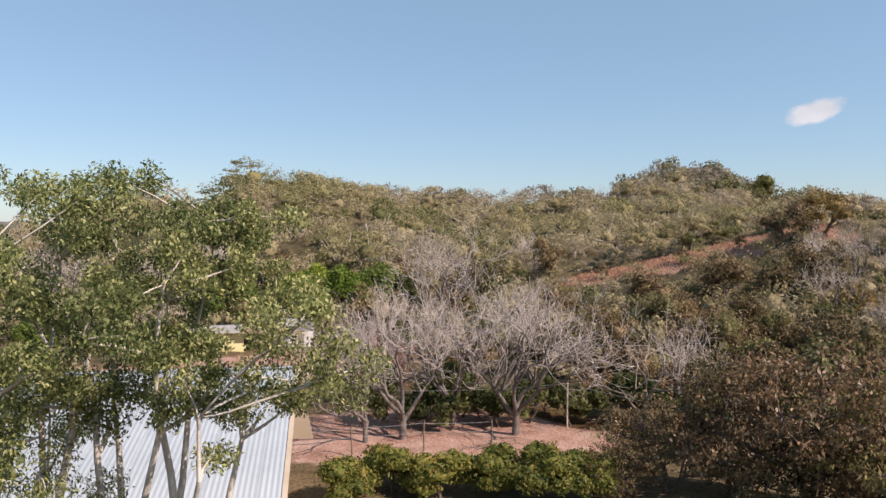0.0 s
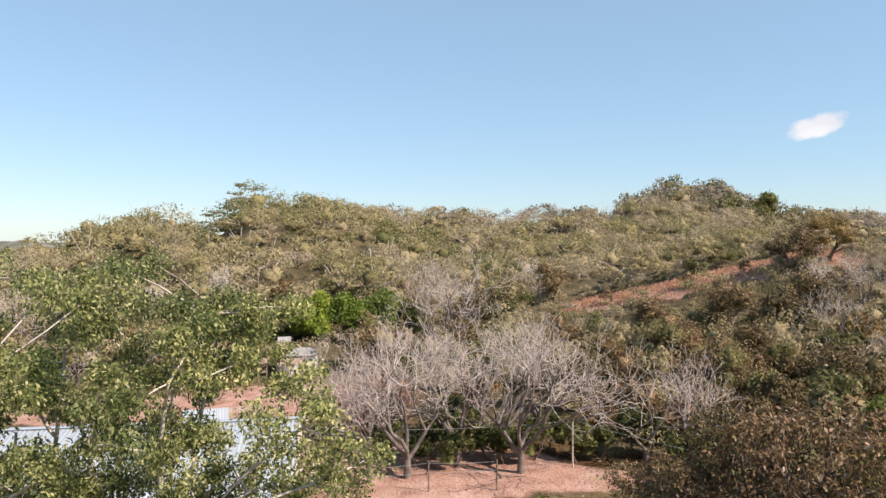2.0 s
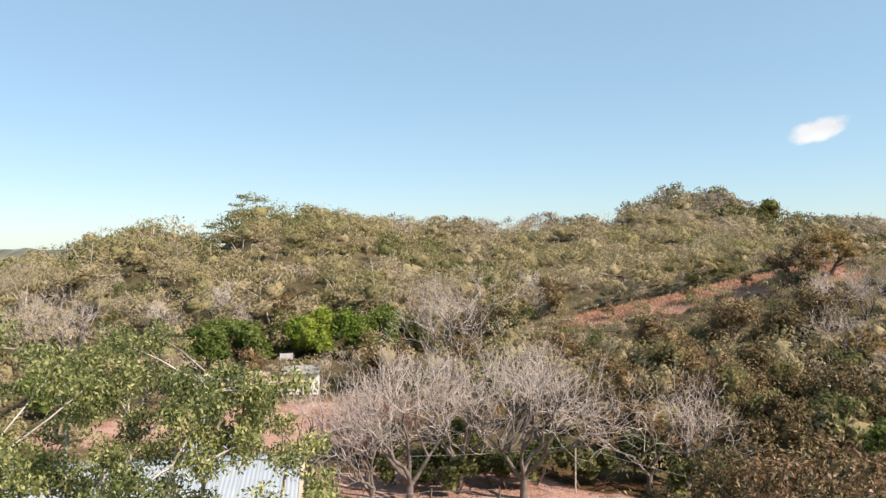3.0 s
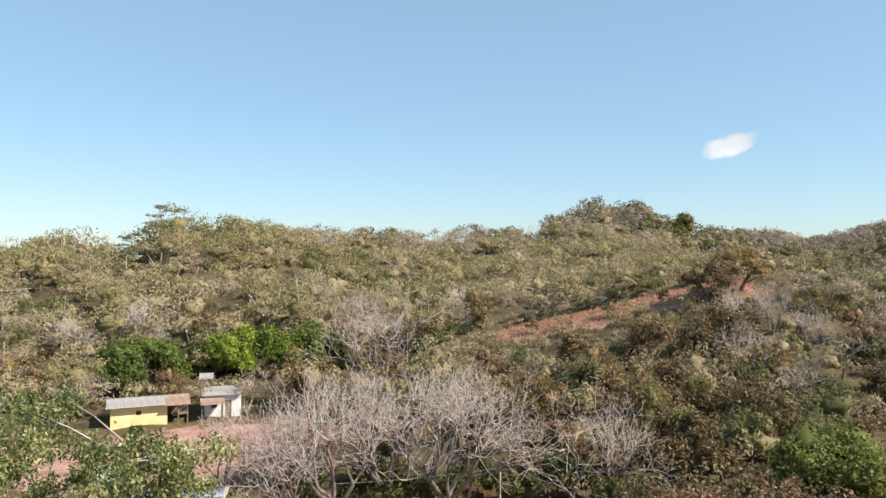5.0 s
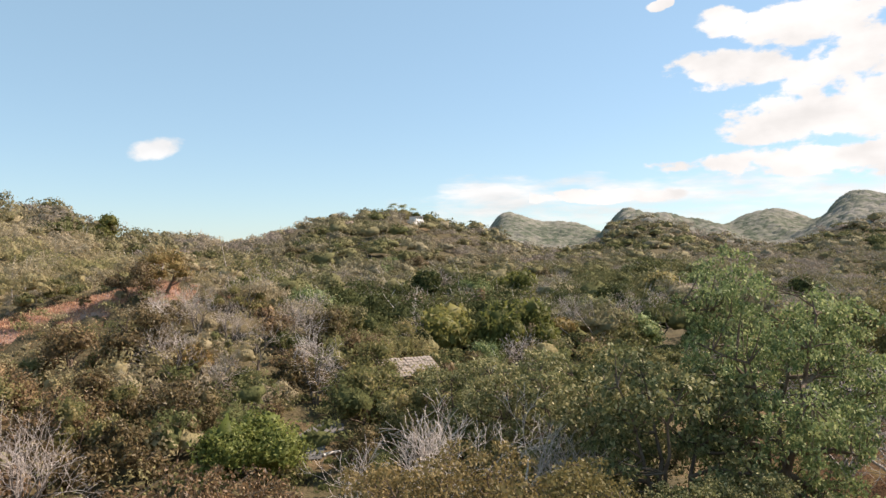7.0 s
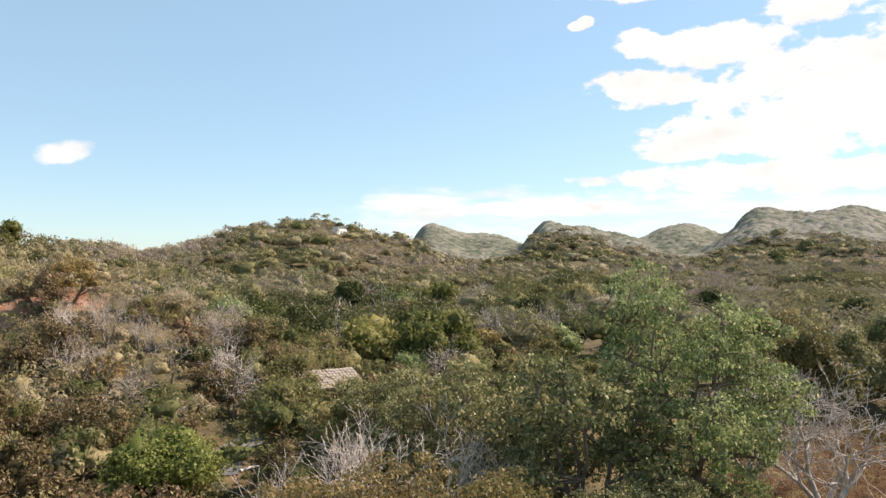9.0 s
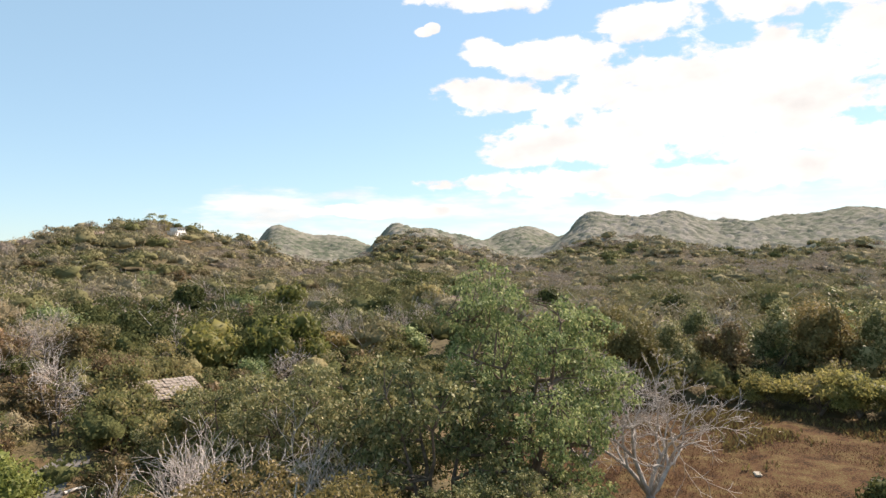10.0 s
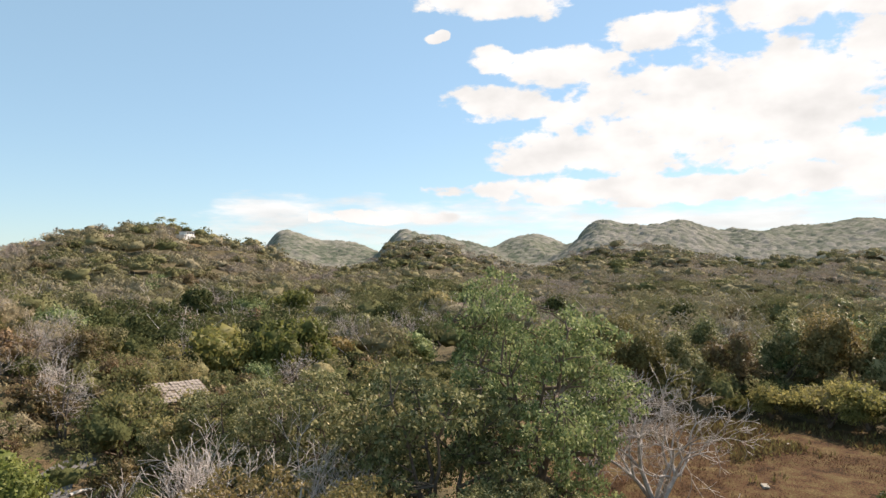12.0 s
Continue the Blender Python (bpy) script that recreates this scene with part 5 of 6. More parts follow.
def on_brow(rng, n):
    """The dry grass that runs down past the end of the spur."""
    p = np.stack(at(31.8, 119), -1) + rng.normal(0, 1, (n, 2)) * np.array([4.5, 4.0])
    return p


def on_field(rng, n):
    a, r = rng.random(n) * 6.28, np.sqrt(rng.random(n))
    t = radians(90)
    u, w = 29 * r * np.cos(a), 20 * r * np.sin(a)
    p = np.stack([72 + w, -u], 1)
    keep = (np.sin(p[:, 0] * 0.35 + np.sin(p[:, 1] * 0.3)) + np.sin(p[:, 1] * 0.27)) > -0.5
    return p[keep]


tufts("spur_grass", "dry pinkish grass on the red spur", DRY_GRASS, on_spur, 6000, 0.34, 171)
tufts("brow_grass", "pale pinkish dry grass past the end of the spur", DRY_GRASS, on_brow, 4000, 0.5, 174)
tufts("field_grass", "short brown grass on the dry field", FIELD_GRASS, on_field, 18000, 0.17, 172)


def on_edge(rng, n):
    """The weedy band along the far side of the field."""
    a = np.radians(79 + 21 * rng.random(n))
    r = np.where(a > 1.545, 66, 78) + 18 * rng.random(n) ** 0.8 * np.where(a > 1.545, 1.65, 1.0)
    p = np.stack([r * np.sin(a), r * np.cos(a)], 1)
    return p[(np.sin(p[:, 0] * 0.5 + np.sin(p[:, 1] * 0.4) * 2) + np.sin(p[:, 1] * 0.33 + 1.0) + (r - 88) * 0.1) > 2.2 * rng.random(len(r)) - 0.9]


WEEDS = leaf_material("brown_weeds", [(0.0, (0.08, 0.052, 0.026)), (0.5, (0.165, 0.115, 0.055)), (1.0, (0.24, 0.215, 0.075))], 0.35, 0.8, gloss=0.1)
tufts("weeds", "tall brown and olive weeds along the field edge", WEEDS, on_edge, 14000, 0.5, 173)


# ---------------------------------------------------------------- buildings
def sheet_mesh(name, long, deep, drop, waves, mat, depth=0.009):
    """One corrugated sheet, ribs running down the slope: long along x, deep along y, falling by drop."""
    nx = waves * 6
    xs = np.linspace(0, long, nx + 1)
    z = depth * np.cos(np.arange(nx + 1) * 2 * np.pi / 6)
    v = []
    for t in (0.0, -0.004):
        v += [(x, 0, zz + t) for x, zz in zip(xs, z)] + [(x, deep, zz + t - drop) for x, zz in zip(xs, z)]
    m = nx + 1
    f = []
    for i in range(nx):
        f += [(i, i + 1, m + i + 1, m + i), (2 * m + i, 3 * m + i, 3 * m + i + 1, 2 * m + i + 1), (m + i, m + i + 1, 3 * m + i + 1, 3 * m + i)]
    return fast_mesh(name, v, f, mat, True)


def wall(bm, x0, x1, y0, y1, z0, z1, holes=()):
    """A wall along x with rectangular holes (x0, x1, z0, z1)."""
    cuts = sorted({x0, x1, *[h[0] for h in holes], *[h[1] for h in holes]})
    for a, b in zip(cuts, cuts[1:]):
        hs = sorted((h[2], h[3]) for h in holes if h[0] <= a and h[1] >= b)
        z = z0
        for lo, hi in hs + [(z1, z1)]:
            if lo > z:
                block(bm, (a, y0, z), (b, y1, lo))
            z = max(z, hi)
    return bm


def metal_roof_house():
    """Long low house with a shiny corrugated roof, its ridge across the view."""
    x, y = -6.4, 30.0
    g = ground_z(x, y)
    top = empty("house", pose(x, y, g, 0, 0, 189.2))
    tagged(top, "low tan house under a bright corrugated metal roof", "house")
    ridge = 7.9 - g
    bm = bmesh.new()
    for py, pz in ((0.0, 0.12), (2.4, 0.64), (4.8, 1.16), (7.0, 1.64), (9.4, 2.16), (-1.6, 0.47), (-3.0, 0.77)):
        block(bm, (0.0, py - 0.05, ridge - pz - 0.14), (14.9, py + 0.05, ridge - pz))
    frame_part = part("roof_frame", bm, WOOD, top, "timber purlins under the metal sheets")
    for side, deep, drop, n in ((1, 10.6, 2.29, 19), (-1, 3.6, 0.78, 19)):
        me = sheet_mesh("roof_sheet", 0.86, deep * side, drop, 5, ZINC)
        for k in range(n):
            ob = child("roof_sheet", me, frame_part)
            ob.location = (0.8 * k - 0.25, 0, ridge + 0.006 * (k % 2))
    bm = bmesh.new()
    wall(bm, 0.2, 14.6, 9.7, 9.9, -1.0, ridge - 2.24, [(2, 2.9, -1.0, 1.3), (5, 6.2, 0.3, 1.3), (9, 10.2, 0.3, 1.3)])
    front = part("front_wall", bm, TAN_WALL, top)
    part("door", block(bmesh.new(), (2, 9.74, -1.0), (2.9, 9.8, 1.3)), WOOD, front, "plank door")
    for px in (5, 9):
        part("window", block(bmesh.new(), (px, 9.74, 0.3), (px + 1.2, 9.78, 1.3)), GLASS, front, "dark window pane")
    bm = bmesh.new()
    wall(bm, 0.2, 14.6, -3.1, -2.9, -1.0, ridge - 0.75, [(3, 3.9, -1.0, 1.6), (8, 9.4, 0.6, 1.6)])
    rear = part("rear_wall", bm, TAN_WALL, top)
    part("door", block(bmesh.new(), (3, -3.04, -1.0), (3.9, -2.98, 1.6)), WOOD, rear, "plank door")
    part("window", block(bmesh.new(), (8, -3.03, 0.6), (9.4, -2.99, 1.6)), GLASS, rear, "dark window pane")
    for x0 in (0.2, 14.4):
        bm = bmesh.new()
        lo = [bm.verts.new((x0, yy, -1.0)) for yy in (-2.9, 9.7)]
        hi = [bm.verts.new((x0, yy, zz)) for yy, zz in ((9.7, ridge - 2.16), (0, ridge - 0.06), (-2.9, ridge - 0.7))]
        f = bm.faces.new(lo + hi)
        r = bmesh.ops.extrude_face_region(bm, geom=[f])
        bmesh.ops.translate(bm, vec=(0.2, 0, 0), verts=[e for e in r["geom"] if isinstance(e, bmesh.types.BMVert)])
        part("gable_wall", bm, TAN_WALL, top)
    for deep, drop in ((10.6, 2.29), (-3.6, 0.78)):
        bm = bmesh.new()
        slab(bm, [(-0.34, 0, ridge + 0.03), (-0.18, 0, ridge + 0.03), (-0.18, deep, ridge + 0.03 - drop), (-0.34, deep, ridge + 0.03 - drop)], 0.16)
        part("verge_board", bm, TAN_WALL, top, "cream painted verge board")
    bm = bmesh.new()
    tri = [bm.verts.new(p) for p in ((-0.52, 1.1, ridge - 0.5), (-0.02, 1.0, ridge - 2.7), (-0.95, 1.2, ridge - 2.7))]
    r = bmesh.ops.extrude_face_region(bm, geom=[bm.faces.new(tri)])
    bmesh.ops.translate(bm, vec=(0, -0.05, 0), verts=[e for e in r["geom"] if isinstance(e, bmesh.types.BMVert)])
    part("gable_panel", bm, TAN_WALL, top, "tan triangular gable panel")
    bm = block(bmesh.new(), (-0.3, -0.16, ridge + 0.01), (15.2, 0.16, ridge + 0.06), 0.02)
    part("ridge_cap", bm, ZINC, top)


def yellow_house():
    x, y = at(-17.3, 82)
    top = empty("house", pose(x, y, ground_z(x, y), 0, 0, 17.0))
    tagged(top, "small yellow plastered house with a grey metal roof", "house")
    # local x runs along the front, -y faces the yard
    bm = wall(bmesh.new(), -3.0, 2.4, -2.0, -1.85, -0.3, 2.0, [(-0.6, -0.1, 1.1, 1.55), (1.2, 1.21, 0, 0.01)])
    front = part("front_wall", bm, YELLOW_WALL, top)
    part("rear_wall", wall(bmesh.new(), -3.0, 2.4, 1.85, 2.0, -0.3, 2.1), YELLOW_WALL, top)
    for px in (-3.0, 2.25):
        part("side_wall", block(bmesh.new(), (px, -1.85, -0.3), (px + 0.15, 1.85, 2.1)), YELLOW_WALL, top)
    part("window", block(bmesh.new(), (-0.6, -1.9, 1.1), (-0.1, -1.87, 1.55)), DARK, front, "small dark window opening")
    me, old = sheet_mesh("roof_sheet", 0.86, -2.7, 0.55, 4, ZINC_OLD), sheet_mesh("roof_sheet", 0.86, 2.3, 0.5, 4, ZINC_OLD)
    rust = sheet_mesh("roof_sheet", 0.86, -2.9, 0.62, 4, RUST)
    for k in range(10):
        for m in ((me if k < 7 else rust), old):
            ob = child("roof_sheet", m, top)
            ob.location = (-3.4 + 0.8 * k, 0, 2.62 + 0.006 * (k % 2))
    for px in (3.4, 4.3):
        part("post", block(bmesh.new(), (px, -2.5, -0.3), (px + 0.12, -2.38, 2.1), 0.02), WOOD, top)
    part("back_wall", block(bmesh.new(), (2.4, 1.5, -0.3), (4.5, 1.6, 2.3)), WOOD, top, "dark timber wall of the open porch")
    part("porch_table", block(bmesh.new(), (3.0, -0.9, 0.6), (4.6, 0.0, 0.7), 0.02), WOOD, top)


def lean_to():
    x, y = at(-12.4, 80)
    top = empty("lean_to", pose(x, y, ground_z(x, y), 0, 0, 14))
    tagged(top, "open timber lean-to with a rusty metal roof beside the house", "shed")
    me = sheet_mesh("roof_sheet", 0.86, -2.2, 0.35, 4, RUST)
    for k in range(3):
        ob = child("roof_sheet", me, top)
        ob.location = (-1.2 + 0.8 * k, 1.0, 2.1 + 0.006 * (k % 2))
    for px, py in ((-1.1, -0.9), (1.0, -0.9), (-1.1, 0.9), (1.0, 0.9)):
        part("post", block(bmesh.new(), (px, py, -0.3), (px + 0.1, py + 0.1, 1.95), 0.02), WOOD, top)


def white_shed():
    x, y = at(-11.6, 82.5)
    top = empty("shed", pose(x, y, ground_z(x, y), 0, 0, 10))
    tagged(top, "small whitewashed shed with a flat metal roof", "shed")
    bm = wall(bmesh.new(), -1.9, 1.9, -1.5, -1.36, -0.3, 2.3, [(0.2, 0.9, -0.3, 1.75), (-1.2, -0.6, 1.0, 1.6)])
    front = part("front_wall", bm, WHITE_WALL, top)
    part("rear_wall", wall(bmesh.new(), -1.9, 1.9, 1.36, 1.5, -0.3, 2.5), WHITE_WALL, top)
    for px in (-1.9, 1.76):
        part("side_wall", block(bmesh.new(), (px, -1.36, -0.3), (px + 0.14, 1.36, 2.3)), WHITE_WALL, top)
    part("door", block(bmesh.new(), (0.2, -1.42, -0.3), (0.9, -1.38, 1.75)), WOOD, front, "weathered plank door")
    me = sheet_mesh("roof_sheet", 0.86, -3.7, 0.35, 4, ZINC_OLD)
    for k in range(5):
        ob = child("roof_sheet", me, top)
        ob.location = (-2.1 + 0.8 * k, 1.8, 2.72 + 0.006 * (k % 2))


def yard_shed():
    x, y = at(-17.6, 55)
    top = empty("shed", pose(x, y, ground_z(x, y), 0, 0, 17))
    tagged(top, "low open shed with a pale metal roof in the yard", "shed")
    me, rust = sheet_mesh("roof_sheet", 0.86, -2.6, 0.7, 4, ZINC), sheet_mesh("roof_sheet", 0.86, -2.2, 0.9, 4, RUST)
    for k in range(7):
        ob = child("roof_sheet", me if k < 4 else rust, top)
        ob.location = (-2.7 + 0.8 * k, 1.2, 2.75 + 0.006 * (k % 2))
    for px, py, h in ((-2.5, -1.2, 1.95), (0.2, -1.2, 1.95), (2.5, -0.8, 1.8), (-2.5, 1.1, 2.6), (2.5, 1.1, 2.6)):
        part("post", block(bmesh.new(), (px, py, -0.3), (px + 0.12, py + 0.12, h), 0.02), WOOD, top)
    part("rear_wall", block(bmesh.new(), (-2.6, 1.2, -0.3), (2.7, 1.28, 2.6)), TAN_WALL, top)


def hut():
    x, y = at(-12.8, 92)
    top = empty("hut", pose(x, y, ground_z(x, y), 0, 0, 12))
    tagged(top, "little hut with a pale metal roof under the trees", "shed")
    bm = block(bmesh.new(), (-0.7, -0.7, -0.3), (0.7, 0.7, 2.0))
    part("wall", bm, WOOD, top)
    me = sheet_mesh("roof_sheet", 0.86, -1.8, 0.5, 4, ZINC_OLD)
    for k in range(2):
        ob = child("roof_sheet", me, top)
        ob.location = (-0.85 + 0.8 * k, 0.9, 2.4 + 0.006 * (k % 2))


def hill_house():
    x, y = at(46.9, 500)
    g = ground_z(x, y) + 0.5
    top = empty("hill_house", pose(x, y, g, 0, 0, 5) @ Matrix.Diagonal((0.8, 0.8, 0.72, 1)))
    tagged(top, "white two-storey house on the wooded hilltop", "house")
    bm = block(bmesh.new(), (-7, -4, -4), (7, 4, 3.0))
    lower = part("lower_storey", bm, WHITE_WALL, top)
    upper = part("upper_storey", block(bmesh.new(), (-3, -3, 3.0), (7, 4, 6.2)), WHITE_WALL, top)
    part("roof", block(bmesh.new(), (-3.8, -4.2, 6.2), (7.8, 4.6, 6.6), 0.1), ZINC_OLD, top)
    part("terrace_roof", block(bmesh.new(), (-7.6, -4.8, 3.0), (-3.2, 4.4, 3.3), 0.08), WHITE_WALL, top)
    for px in (-5.4, -1.5, 2.4, 5.0):
        part("window", block(bmesh.new(), (px - 0.6, -4.06, 0.9), (px + 0.6, -3.99, 2.0)), WOOD, lower, "dark window opening")
    for px in (-1.2, 2.0, 5.0):
        part("window", block(bmesh.new(), (px - 0.6, -3.06, 4.1), (px + 0.6, -2.99, 5.3)), WOOD, upper, "dark window opening")


def far_house():
    x, y = at(41.2, 465)
    top = empty("hillside_house", pose(x, y, ground_z(x, y) + 1, 0, 0, -38))
    tagged(top, "tan house half hidden in the hillside trees", "house")
    part("wall", block(bmesh.new(), (-6, -3, -4), (6, 3, 2.6)), TAN_WALL, top)
    bm = bmesh.new()
    slab(bm, [(-6.6, 0, 4.6), (6.6, 0, 4.6), (6.6, -3.8, 2.6), (-6.6, -3.8, 2.6)], 0.2)
    slab(bm, [(6.6, 0, 4.6), (-6.6, 0, 4.6), (-6.6, 3.8, 2.6), (6.6, 3.8, 2.6)], 0.2)
    part("roof", bm, RUST, top)


def valley_house():
    x, y = at(68.0, 228)
    top = empty("valley_house", pose(x, y, ground_z(x, y), 0, 0, -60))
    tagged(top, "small tan house among the valley trees", "house")
    body = part("wall", block(bmesh.new(), (-2.6, -2.2, -0.5), (2.6, 2.2, 6.4)), TAN_WALL, top)
    for px, pz in ((-1.3, 1.2), (1.3, 1.2), (-1.3, 4.2), (1.3, 4.2)):
        part("window", block(bmesh.new(), (px - 0.4, -2.24, pz), (px + 0.4, -2.19, pz + 1.1)), DARK, body, "dark window opening")
    bm = bmesh.new()
    slab(bm, [(-3.1, 0, 7.8), (3.1, 0, 7.8), (3.1, -2.8, 6.3), (-3.1, -2.8, 6.3)], 0.15)
    slab(bm, [(3.1, 0, 7.8), (-3.1, 0, 7.8), (-3.1, 2.8, 6.3), (3.1, 2.8, 6.3)], 0.15)
    part("roof", bm, RUST, top, "rust-red pitched roof")


valley_house()


def tiled_roof():
    """An old roof of bleached tiles in rows, half sunk among the trees."""
    x, y = at(46.4, 88)
    top = empty("tiled_shelter", pose(x, y, ground_z(x, y), 0, 0, -24))
    tagged(top, "old shelter with a bleached tile roof among the trees", "shelter")
    for px, py in ((-3.2, -1.6), (3.2, -1.6), (-3.2, 1.8), (3.2, 1.8)):
        part("post", block(bmesh.new(), (px, py, -0.3), (px + 0.14, py + 0.14, 2.7 if py < 0 else 3.9), 0.02), WOOD, top)
    bm = bmesh.new()
    slab(bm, [(-3.6, 2.2, 4.15), (3.8, 2.2, 4.15), (3.8, -2.2, 2.55), (-3.6, -2.2, 2.55)], 0.06)
    boards = part("roof_boards", bm, WOOD, top)
    bm = bmesh.new()
    block(bm, (0, 0, 0), (0.42, 0.72, 0.06), 0.025)
    me = bpy.data.meshes.new("roof_tile")
    bm.to_mesh(me)
    bm.free()
    me.materials.append(TILE)
    r = random.Random(3)
    for row in range(7):
        for k in range(16):
            if r.random() < 0.1:
                continue
            ob = child("roof_tile", me, boards)
            ob.location = (-3.6 + 0.455 * k + r.uniform(-0.02, 0.02), -2.25 + 0.62 * row, 2.57 + 0.226 * row + r.uniform(0, 0.05))
            ob.rotation_euler = (radians(15 + r.uniform(-2, 2)), 0, radians(r.uniform(-3, 3)))


def road():
    """A strip of worn asphalt below the round tree."""
    pts = [at(38.0, 63), at(38.3, 66), at(38.7, 69), at(39.6, 72), at(41.0, 74)]
    v, f = [], []
    for i, (x, y) in enumerate(pts):
        a, b = pts[max(i - 1, 0)], pts[min(i + 1, len(pts) - 1)]
        d = Vector((b[0] - a[0], b[1] - a[1], 0)).normalized()
        for side in np.linspace(-1.6, 1.6, 9):
            px, py = x - d.y * side, y + d.x * side
            v.append((px, py, ground_z(px, py) + 0.09))
    for i in range(len(pts) - 1):
        for j in range(8):
            f.append((i * 9 + j, i * 9 + j + 1, (i + 1) * 9 + j + 1, (i + 1) * 9 + j))
    tagged(new("road", fast_mesh("road", v, f, ASPHALT, True)), "short stretch of worn grey road below the trees", "road", kind="structure")


metal_roof_house()
yellow_house()
lean_to()
white_shed()
yard_shed()
hut()
hill_house()
far_house()
tiled_roof()
road()


# ---------------------------------------------------------------- posts and wires
def post(x, y, tall, r, label, name="fence_post"):
    rng = np.random.default_rng(int(abs(x * 31 + y * 17)))
    segs, p = [], np.array([x, y, ground_z(x, y) - 0.3])
    for k in range(4):
        q = p + np.array([rng.normal(0, 0.02), rng.normal(0, 0.02), (tall + 0.3) / 4])
        segs.append((p, q, r, r * 0.92))
        p = q
    v, f = tubes(segs)
    return tagged(new(name, fast_mesh(name, v, f, WOOD if name == "fence_post" else BARK_PALE, True)), label, "post", "posts")


def wire(a, b, sag, name="wire", r=0.012):
    """A hanging wire between two points."""
    a, b = np.array(a, float), np.array(b, float)
    t = np.linspace(0, 1, 17)
    p = a + (b - a) * t[:, None] - np.array([0, 0, 1]) * (4 * sag * t * (1 - t))[:, None]
    v, f = tubes([(p[i], p[i + 1], r, r) for i in range(16)])
    return tagged(new(name, fast_mesh(name, v, f, WIRE, True)), "thin sagging wire over the scrub", "wire", "wires")


def place(az, d, z):
    x, y = at(az, d)
    return x, y, ground_z(x, y) + z


for az, d, tall in ((-13, 42, 1.9), (-7.3, 43, 1.9), (-1.5, 43.5, 1.9), (4.0, 44, 1.9), (22, 41, 1.8)):
    post(*at(az, d), tall, 0.055, "weathered wooden fence post at the yard")
post(*at(10.0, 49), 3.3, 0.06, "thin pale pole carrying a wire", "pole")
post(*at(-24.2, 74), 3.6, 0.08, "pale pole beside the dirt track", "pole")
for z in (1.75, 1.2):
    wire(place(-13, 42, z), place(-7.3, 43, z), 0.06)
    wire(place(-7.3, 43, z), place(-1.5, 43.5, z), 0.06)
    wire(place(-1.5, 43.5, z), place(4.0, 44, z), 0.06)
wire(place(-3.2, 46, 3.3), place(10.0, 49, 3.2), 0.15)
wire(place(10.0, 49, 3.2), place(27, 40, 3.4), 0.2)
wire(place(32, 55, 1.5), place(46, 62, 2.6), 0.2)


def stone(az, d, long, deep, tall, turn, label):
    """A flat stone with uneven corners."""
    x, y = at(az, d)
    r = random.Random(int(az * 10))
    bm = bmesh.new()
    block(bm, (-long / 2, -deep / 2, -0.1), (long / 2, deep / 2, tall), 0.05)
    for v in bm.verts:
        v.co += Vector((r.uniform(-0.06, 0.06), r.uniform(-0.06, 0.06), r.uniform(-0.03, 0.03)))
    me = bpy.data.meshes.new("stone")
    bm.to_mesh(me)
    bm.free()
    me.materials.append(STONE)
    ob = new("stone", me)
    ob.matrix_world = pose(x, y, ground_z(x, y), 0, 0, turn)
    return tagged(ob, label, "stone", "stones on the field")


stone(90.8, 67.0, 1.1, 0.5, 0.16, 10, "flat pale stone slab on the dry field")
for az, d, long in ((92.4, 84, 0.6), (89.2, 90, 0.5)):
    stone(az, d, long, long * 0.7, 0.25, az * 7, "small pale stone at the weedy field edge")


def fallen_log():
    """A bleached trunk lying beside the road."""
    (x0, y0), (x1, y1) = at(39.6, 63.5), at(42.0, 65.5)
    p = [np.array([x0 + (x1 - x0) * t, y0 + (y1 - y0) * t, ground_z(x0 + (x1 - x0) * t, y0 + (y1 - y0) * t) + 0.12 + 0.06 * math.sin(5 * t)]) for t in np.linspace(0, 1, 6)]
    v, f = tubes([(p[i], p[i + 1], 0.15 - 0.015 * i, 0.135 - 0.015 * i) for i in range(5)])
    tagged(new("log", fast_mesh("log", v, f, BARK_BONE, True)), "bleached log lying beside the road", "log")


fallen_log()


# ---------------------------------------------------------------- clouds
# heading, height and half breadths in degrees of the billows of the bright bank
BILLOWS = [(86.9, 12.6, 13.1, 3.9), (71.9, 13.4, 4.8, 1.5), (76.3, 16.1, 4.9, 1.7), (70.5, 16.8, 1.9, 1.1), (83.7, 18.3, 5.0, 1.4), (70.9, 20.9, 5.9, 1.2),
           (65.8, 18.3, 0.7, 0.35), (66.5, 18.6, 0.6, 0.4), (80.7, 9.5, 9.8, 1.9), (73.7, 8.8, 4.5, 0.9), (94.5, 13.5, 7.1, 3.5), (82.8, 6.6, 14.8, 1.2), (95.5, 8.3, 7.7, 2.3),
           (94.5, 19.2, 8.0, 1.6), (112.0, 14.0, 18.0, 8.0), (62.0, 4.5, 7.0, 0.6), (51.0, 5.0, 1.3, 0.4)]


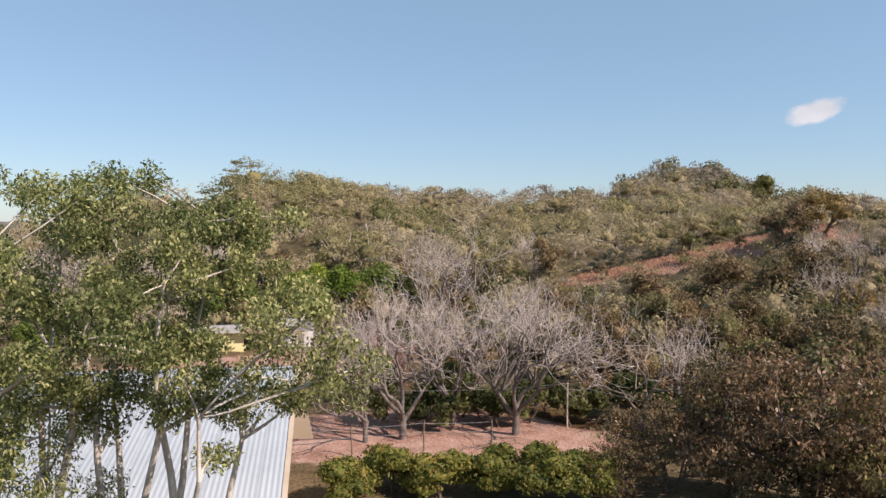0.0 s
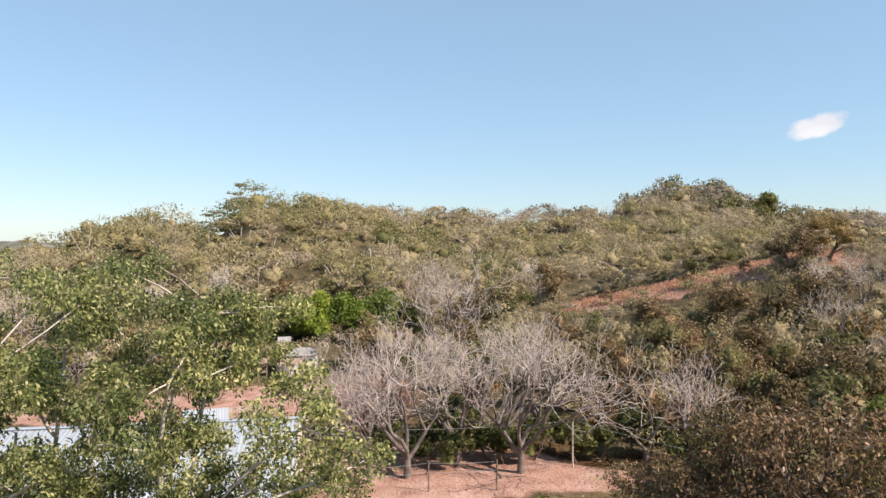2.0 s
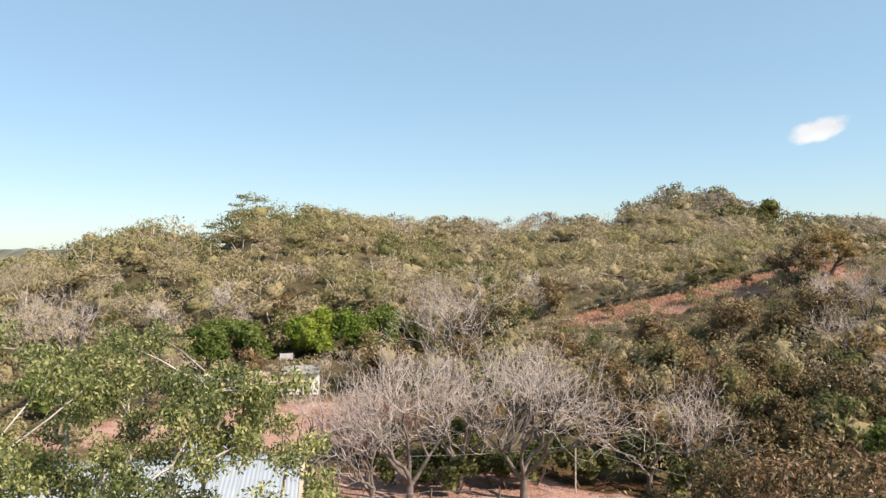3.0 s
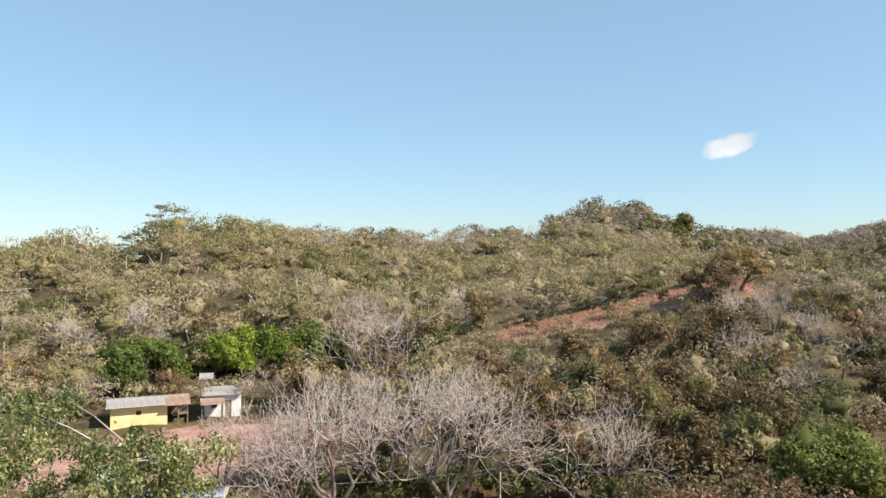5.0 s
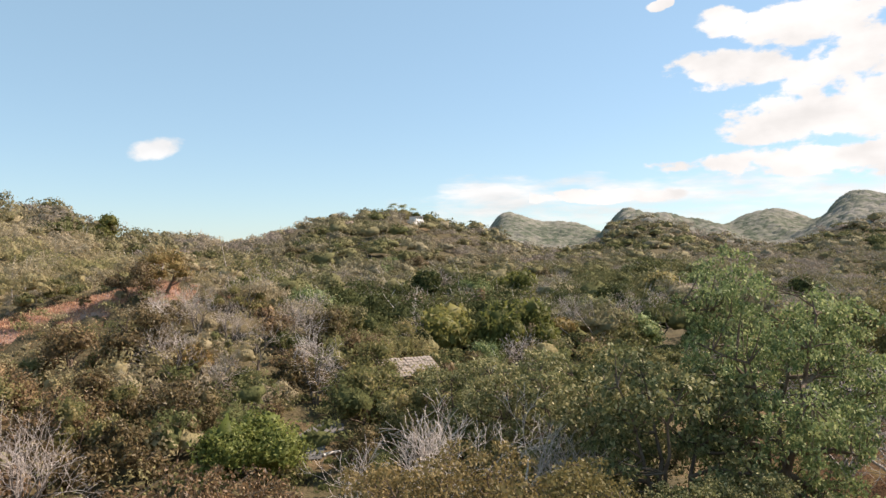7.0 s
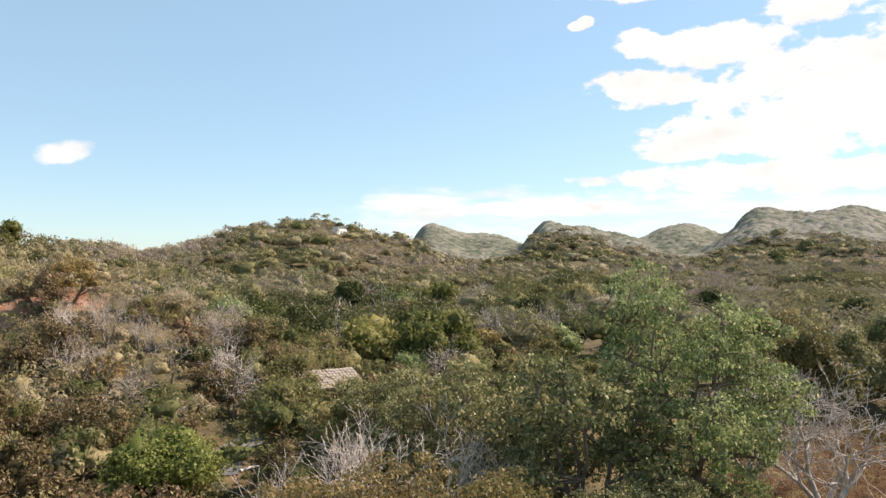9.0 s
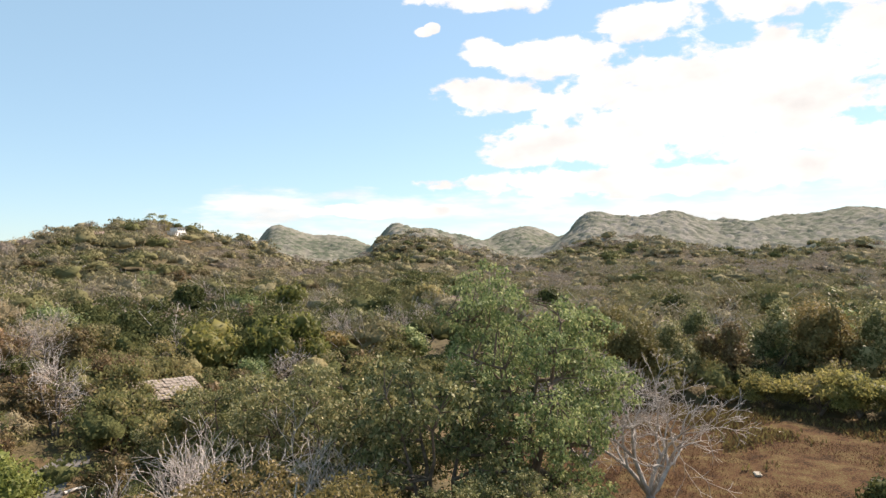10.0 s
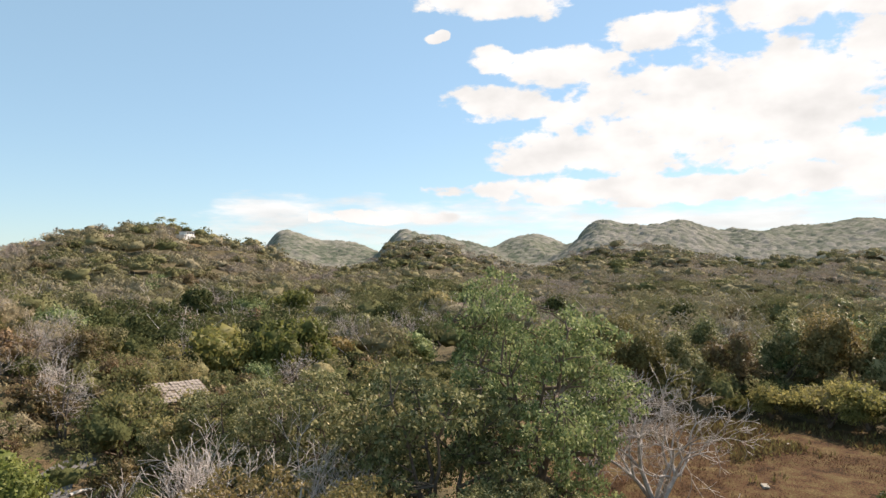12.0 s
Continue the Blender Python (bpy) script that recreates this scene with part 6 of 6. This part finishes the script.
def cloud_material(name, kind):
    """Glowing white with ragged see-through edges; u and v of the sheet are degrees of heading and height."""
    m, n, l, b = mat_nodes(name)
    n.remove(b)
    uv = n.new("ShaderNodeUVMap")
    uv.uv_map = "degrees"
    sep = n.new("ShaderNodeSeparateXYZ")
    l.new(uv.outputs[0], sep.inputs[0])
    noise_node = n.new("ShaderNodeTexNoise")
    noise_node.inputs["Detail"].default_value = 9
    noise_node.inputs["Roughness"].default_value = 0.58
    mp = n.new("ShaderNodeMapping")
    l.new(uv.outputs[0], mp.inputs["Vector"])
    l.new(mp.outputs[0], noise_node.inputs["Vector"])

    def calc(op, a, c, d=None):
        k = n.new("ShaderNodeMath")
        k.operation = op
        for i, s in enumerate((a, c, d)):
            if s is None:
                continue
            if isinstance(s, (int, float)):
                k.inputs[i].default_value = s
            else:
                l.new(s, k.inputs[i])
        return k.outputs[0]

    u, v = sep.outputs[0], sep.outputs[1]
    if kind == "puff":
        noise_node.inputs["Scale"].default_value = 0.55
        mp.inputs["Scale"].default_value = (1, 1.6, 1)
        tilt = calc("MULTIPLY_ADD", u, -0.22, v)
        shape = calc("ADD", calc("POWER", calc("ABSOLUTE", calc("DIVIDE", u, 2.5), 0), 2), calc("POWER", calc("ABSOLUTE", calc("DIVIDE", tilt, 1.05), 0), 2))
        field = calc("SUBTRACT", calc("MULTIPLY_ADD", noise_node.outputs[0], 1.3, 0.15), shape)
        lo, hi = 0.05, 0.6
    elif kind == "bank":
        noise_node.inputs["Scale"].default_value = 0.3
        mp.inputs["Scale"].default_value = (1, 1.7, 1)
        mp.inputs["Location"].default_value = (3.1, 0.6, 0)
        body = None
        for cu, cv, ru, rv in BILLOWS:
            across = calc("POWER", calc("ABSOLUTE", calc("DIVIDE", calc("SUBTRACT", u, cu), ru), 0), 2)
            upward = calc("POWER", calc("ABSOLUTE", calc("DIVIDE", calc("SUBTRACT", v, cv), rv), 0), 2)
            one = calc("MAXIMUM", calc("SUBTRACT", 1.05, calc("ADD", across, upward)), -1.6)
            body = one if body is None else calc("MAXIMUM", body, one)
        field = calc("ADD", body, calc("MULTIPLY_ADD", noise_node.outputs[0], 4.4, -2.2))
        lo, hi = -0.15, 0.45
    else:
        noise_node.inputs["Scale"].default_value = 0.2
        mp.inputs["Scale"].default_value = (0.8, 3.2, 1)
        mid = calc("MULTIPLY", calc("ABSOLUTE", calc("SUBTRACT", v, 4.2), 0), -0.22)
        ends = calc("MULTIPLY", calc("MAXIMUM", calc("SUBTRACT", 49.0, u), 0), -0.12)
        field = calc("ADD", calc("ADD", mid, ends), calc("MULTIPLY_ADD", noise_node.outputs[0], 1.7, -0.42))
        lo, hi = 0.0, 0.5
    r = n.new("ShaderNodeMapRange")
    r.interpolation_type = "SMOOTHSTEP"
    r.inputs["From Min"].default_value, r.inputs["From Max"].default_value = lo, hi
    r.inputs["To Max"].default_value = 1.0 if kind == "bank" else 0.85
    l.new(field, r.inputs["Value"])
    em, tr, mx = n.new("ShaderNodeEmission"), n.new("ShaderNodeBsdfTransparent"), n.new("ShaderNodeMixShader")
    em.inputs["Color"].default_value = (0.95, 0.99, 0.985, 1)
    soft = n.new("ShaderNodeTexNoise")
    soft.inputs["Scale"].default_value, soft.inputs["Detail"].default_value = 0.22, 6
    l.new(mp.outputs[0], soft.inputs["Vector"])
    l.new(calc("MULTIPLY_ADD", soft.outputs["Fac"], 0.42, 0.42), em.inputs["Strength"])
    l.new(r.outputs[0], mx.inputs[0])
    l.new(tr.outputs[0], mx.inputs[1])
    l.new(em.outputs[0], mx.inputs[2])
    l.new(mx.outputs[0], n["Material Output"].inputs["Surface"])
    return m


def cloud(name, label, kind, az0, az1, el0, el1, d, centre=None):
    na, ne = 24, 8
    v, f, uvs = [], [], []
    for e in np.linspace(el0, el1, ne + 1):
        for a in np.linspace(az0, az1, na + 1):
            ta, te = radians(a), radians(e)
            v.append((d * math.sin(ta) * math.cos(te), d * math.cos(ta) * math.cos(te), 17 + d * math.sin(te)))
            uvs.append((a - (centre[0] if centre else 0), e - (centre[1] if centre else 0)))
    for i in range(ne):
        for j in range(na):
            f.append((i * (na + 1) + j, i * (na + 1) + j + 1, (i + 1) * (na + 1) + j + 1, (i + 1) * (na + 1) + j))
    me = fast_mesh(name, v, f, cloud_material(name, kind), True)
    layer = me.uv_layers.new(name="degrees")
    layer.data.foreach_set("uv", np.array([uvs[k] for q in f for k in q], np.float32).ravel())
    return tagged(new(name, me), label, "cloud", kind="structure")


cloud("backdrop_cloud", "small white cloud in the blue sky", "puff", 23.2, 30.7, 5.0, 10.6, 4300, (27.2, 7.9))
cloud("backdrop_cloud", "bright broken cloud bank", "bank", 56, 135, 2.0, 34, 4500)
cloud("backdrop_cloud", "thin low cloud streaks over the far hills", "streak", 42, 100, 0.5, 9, 4600)
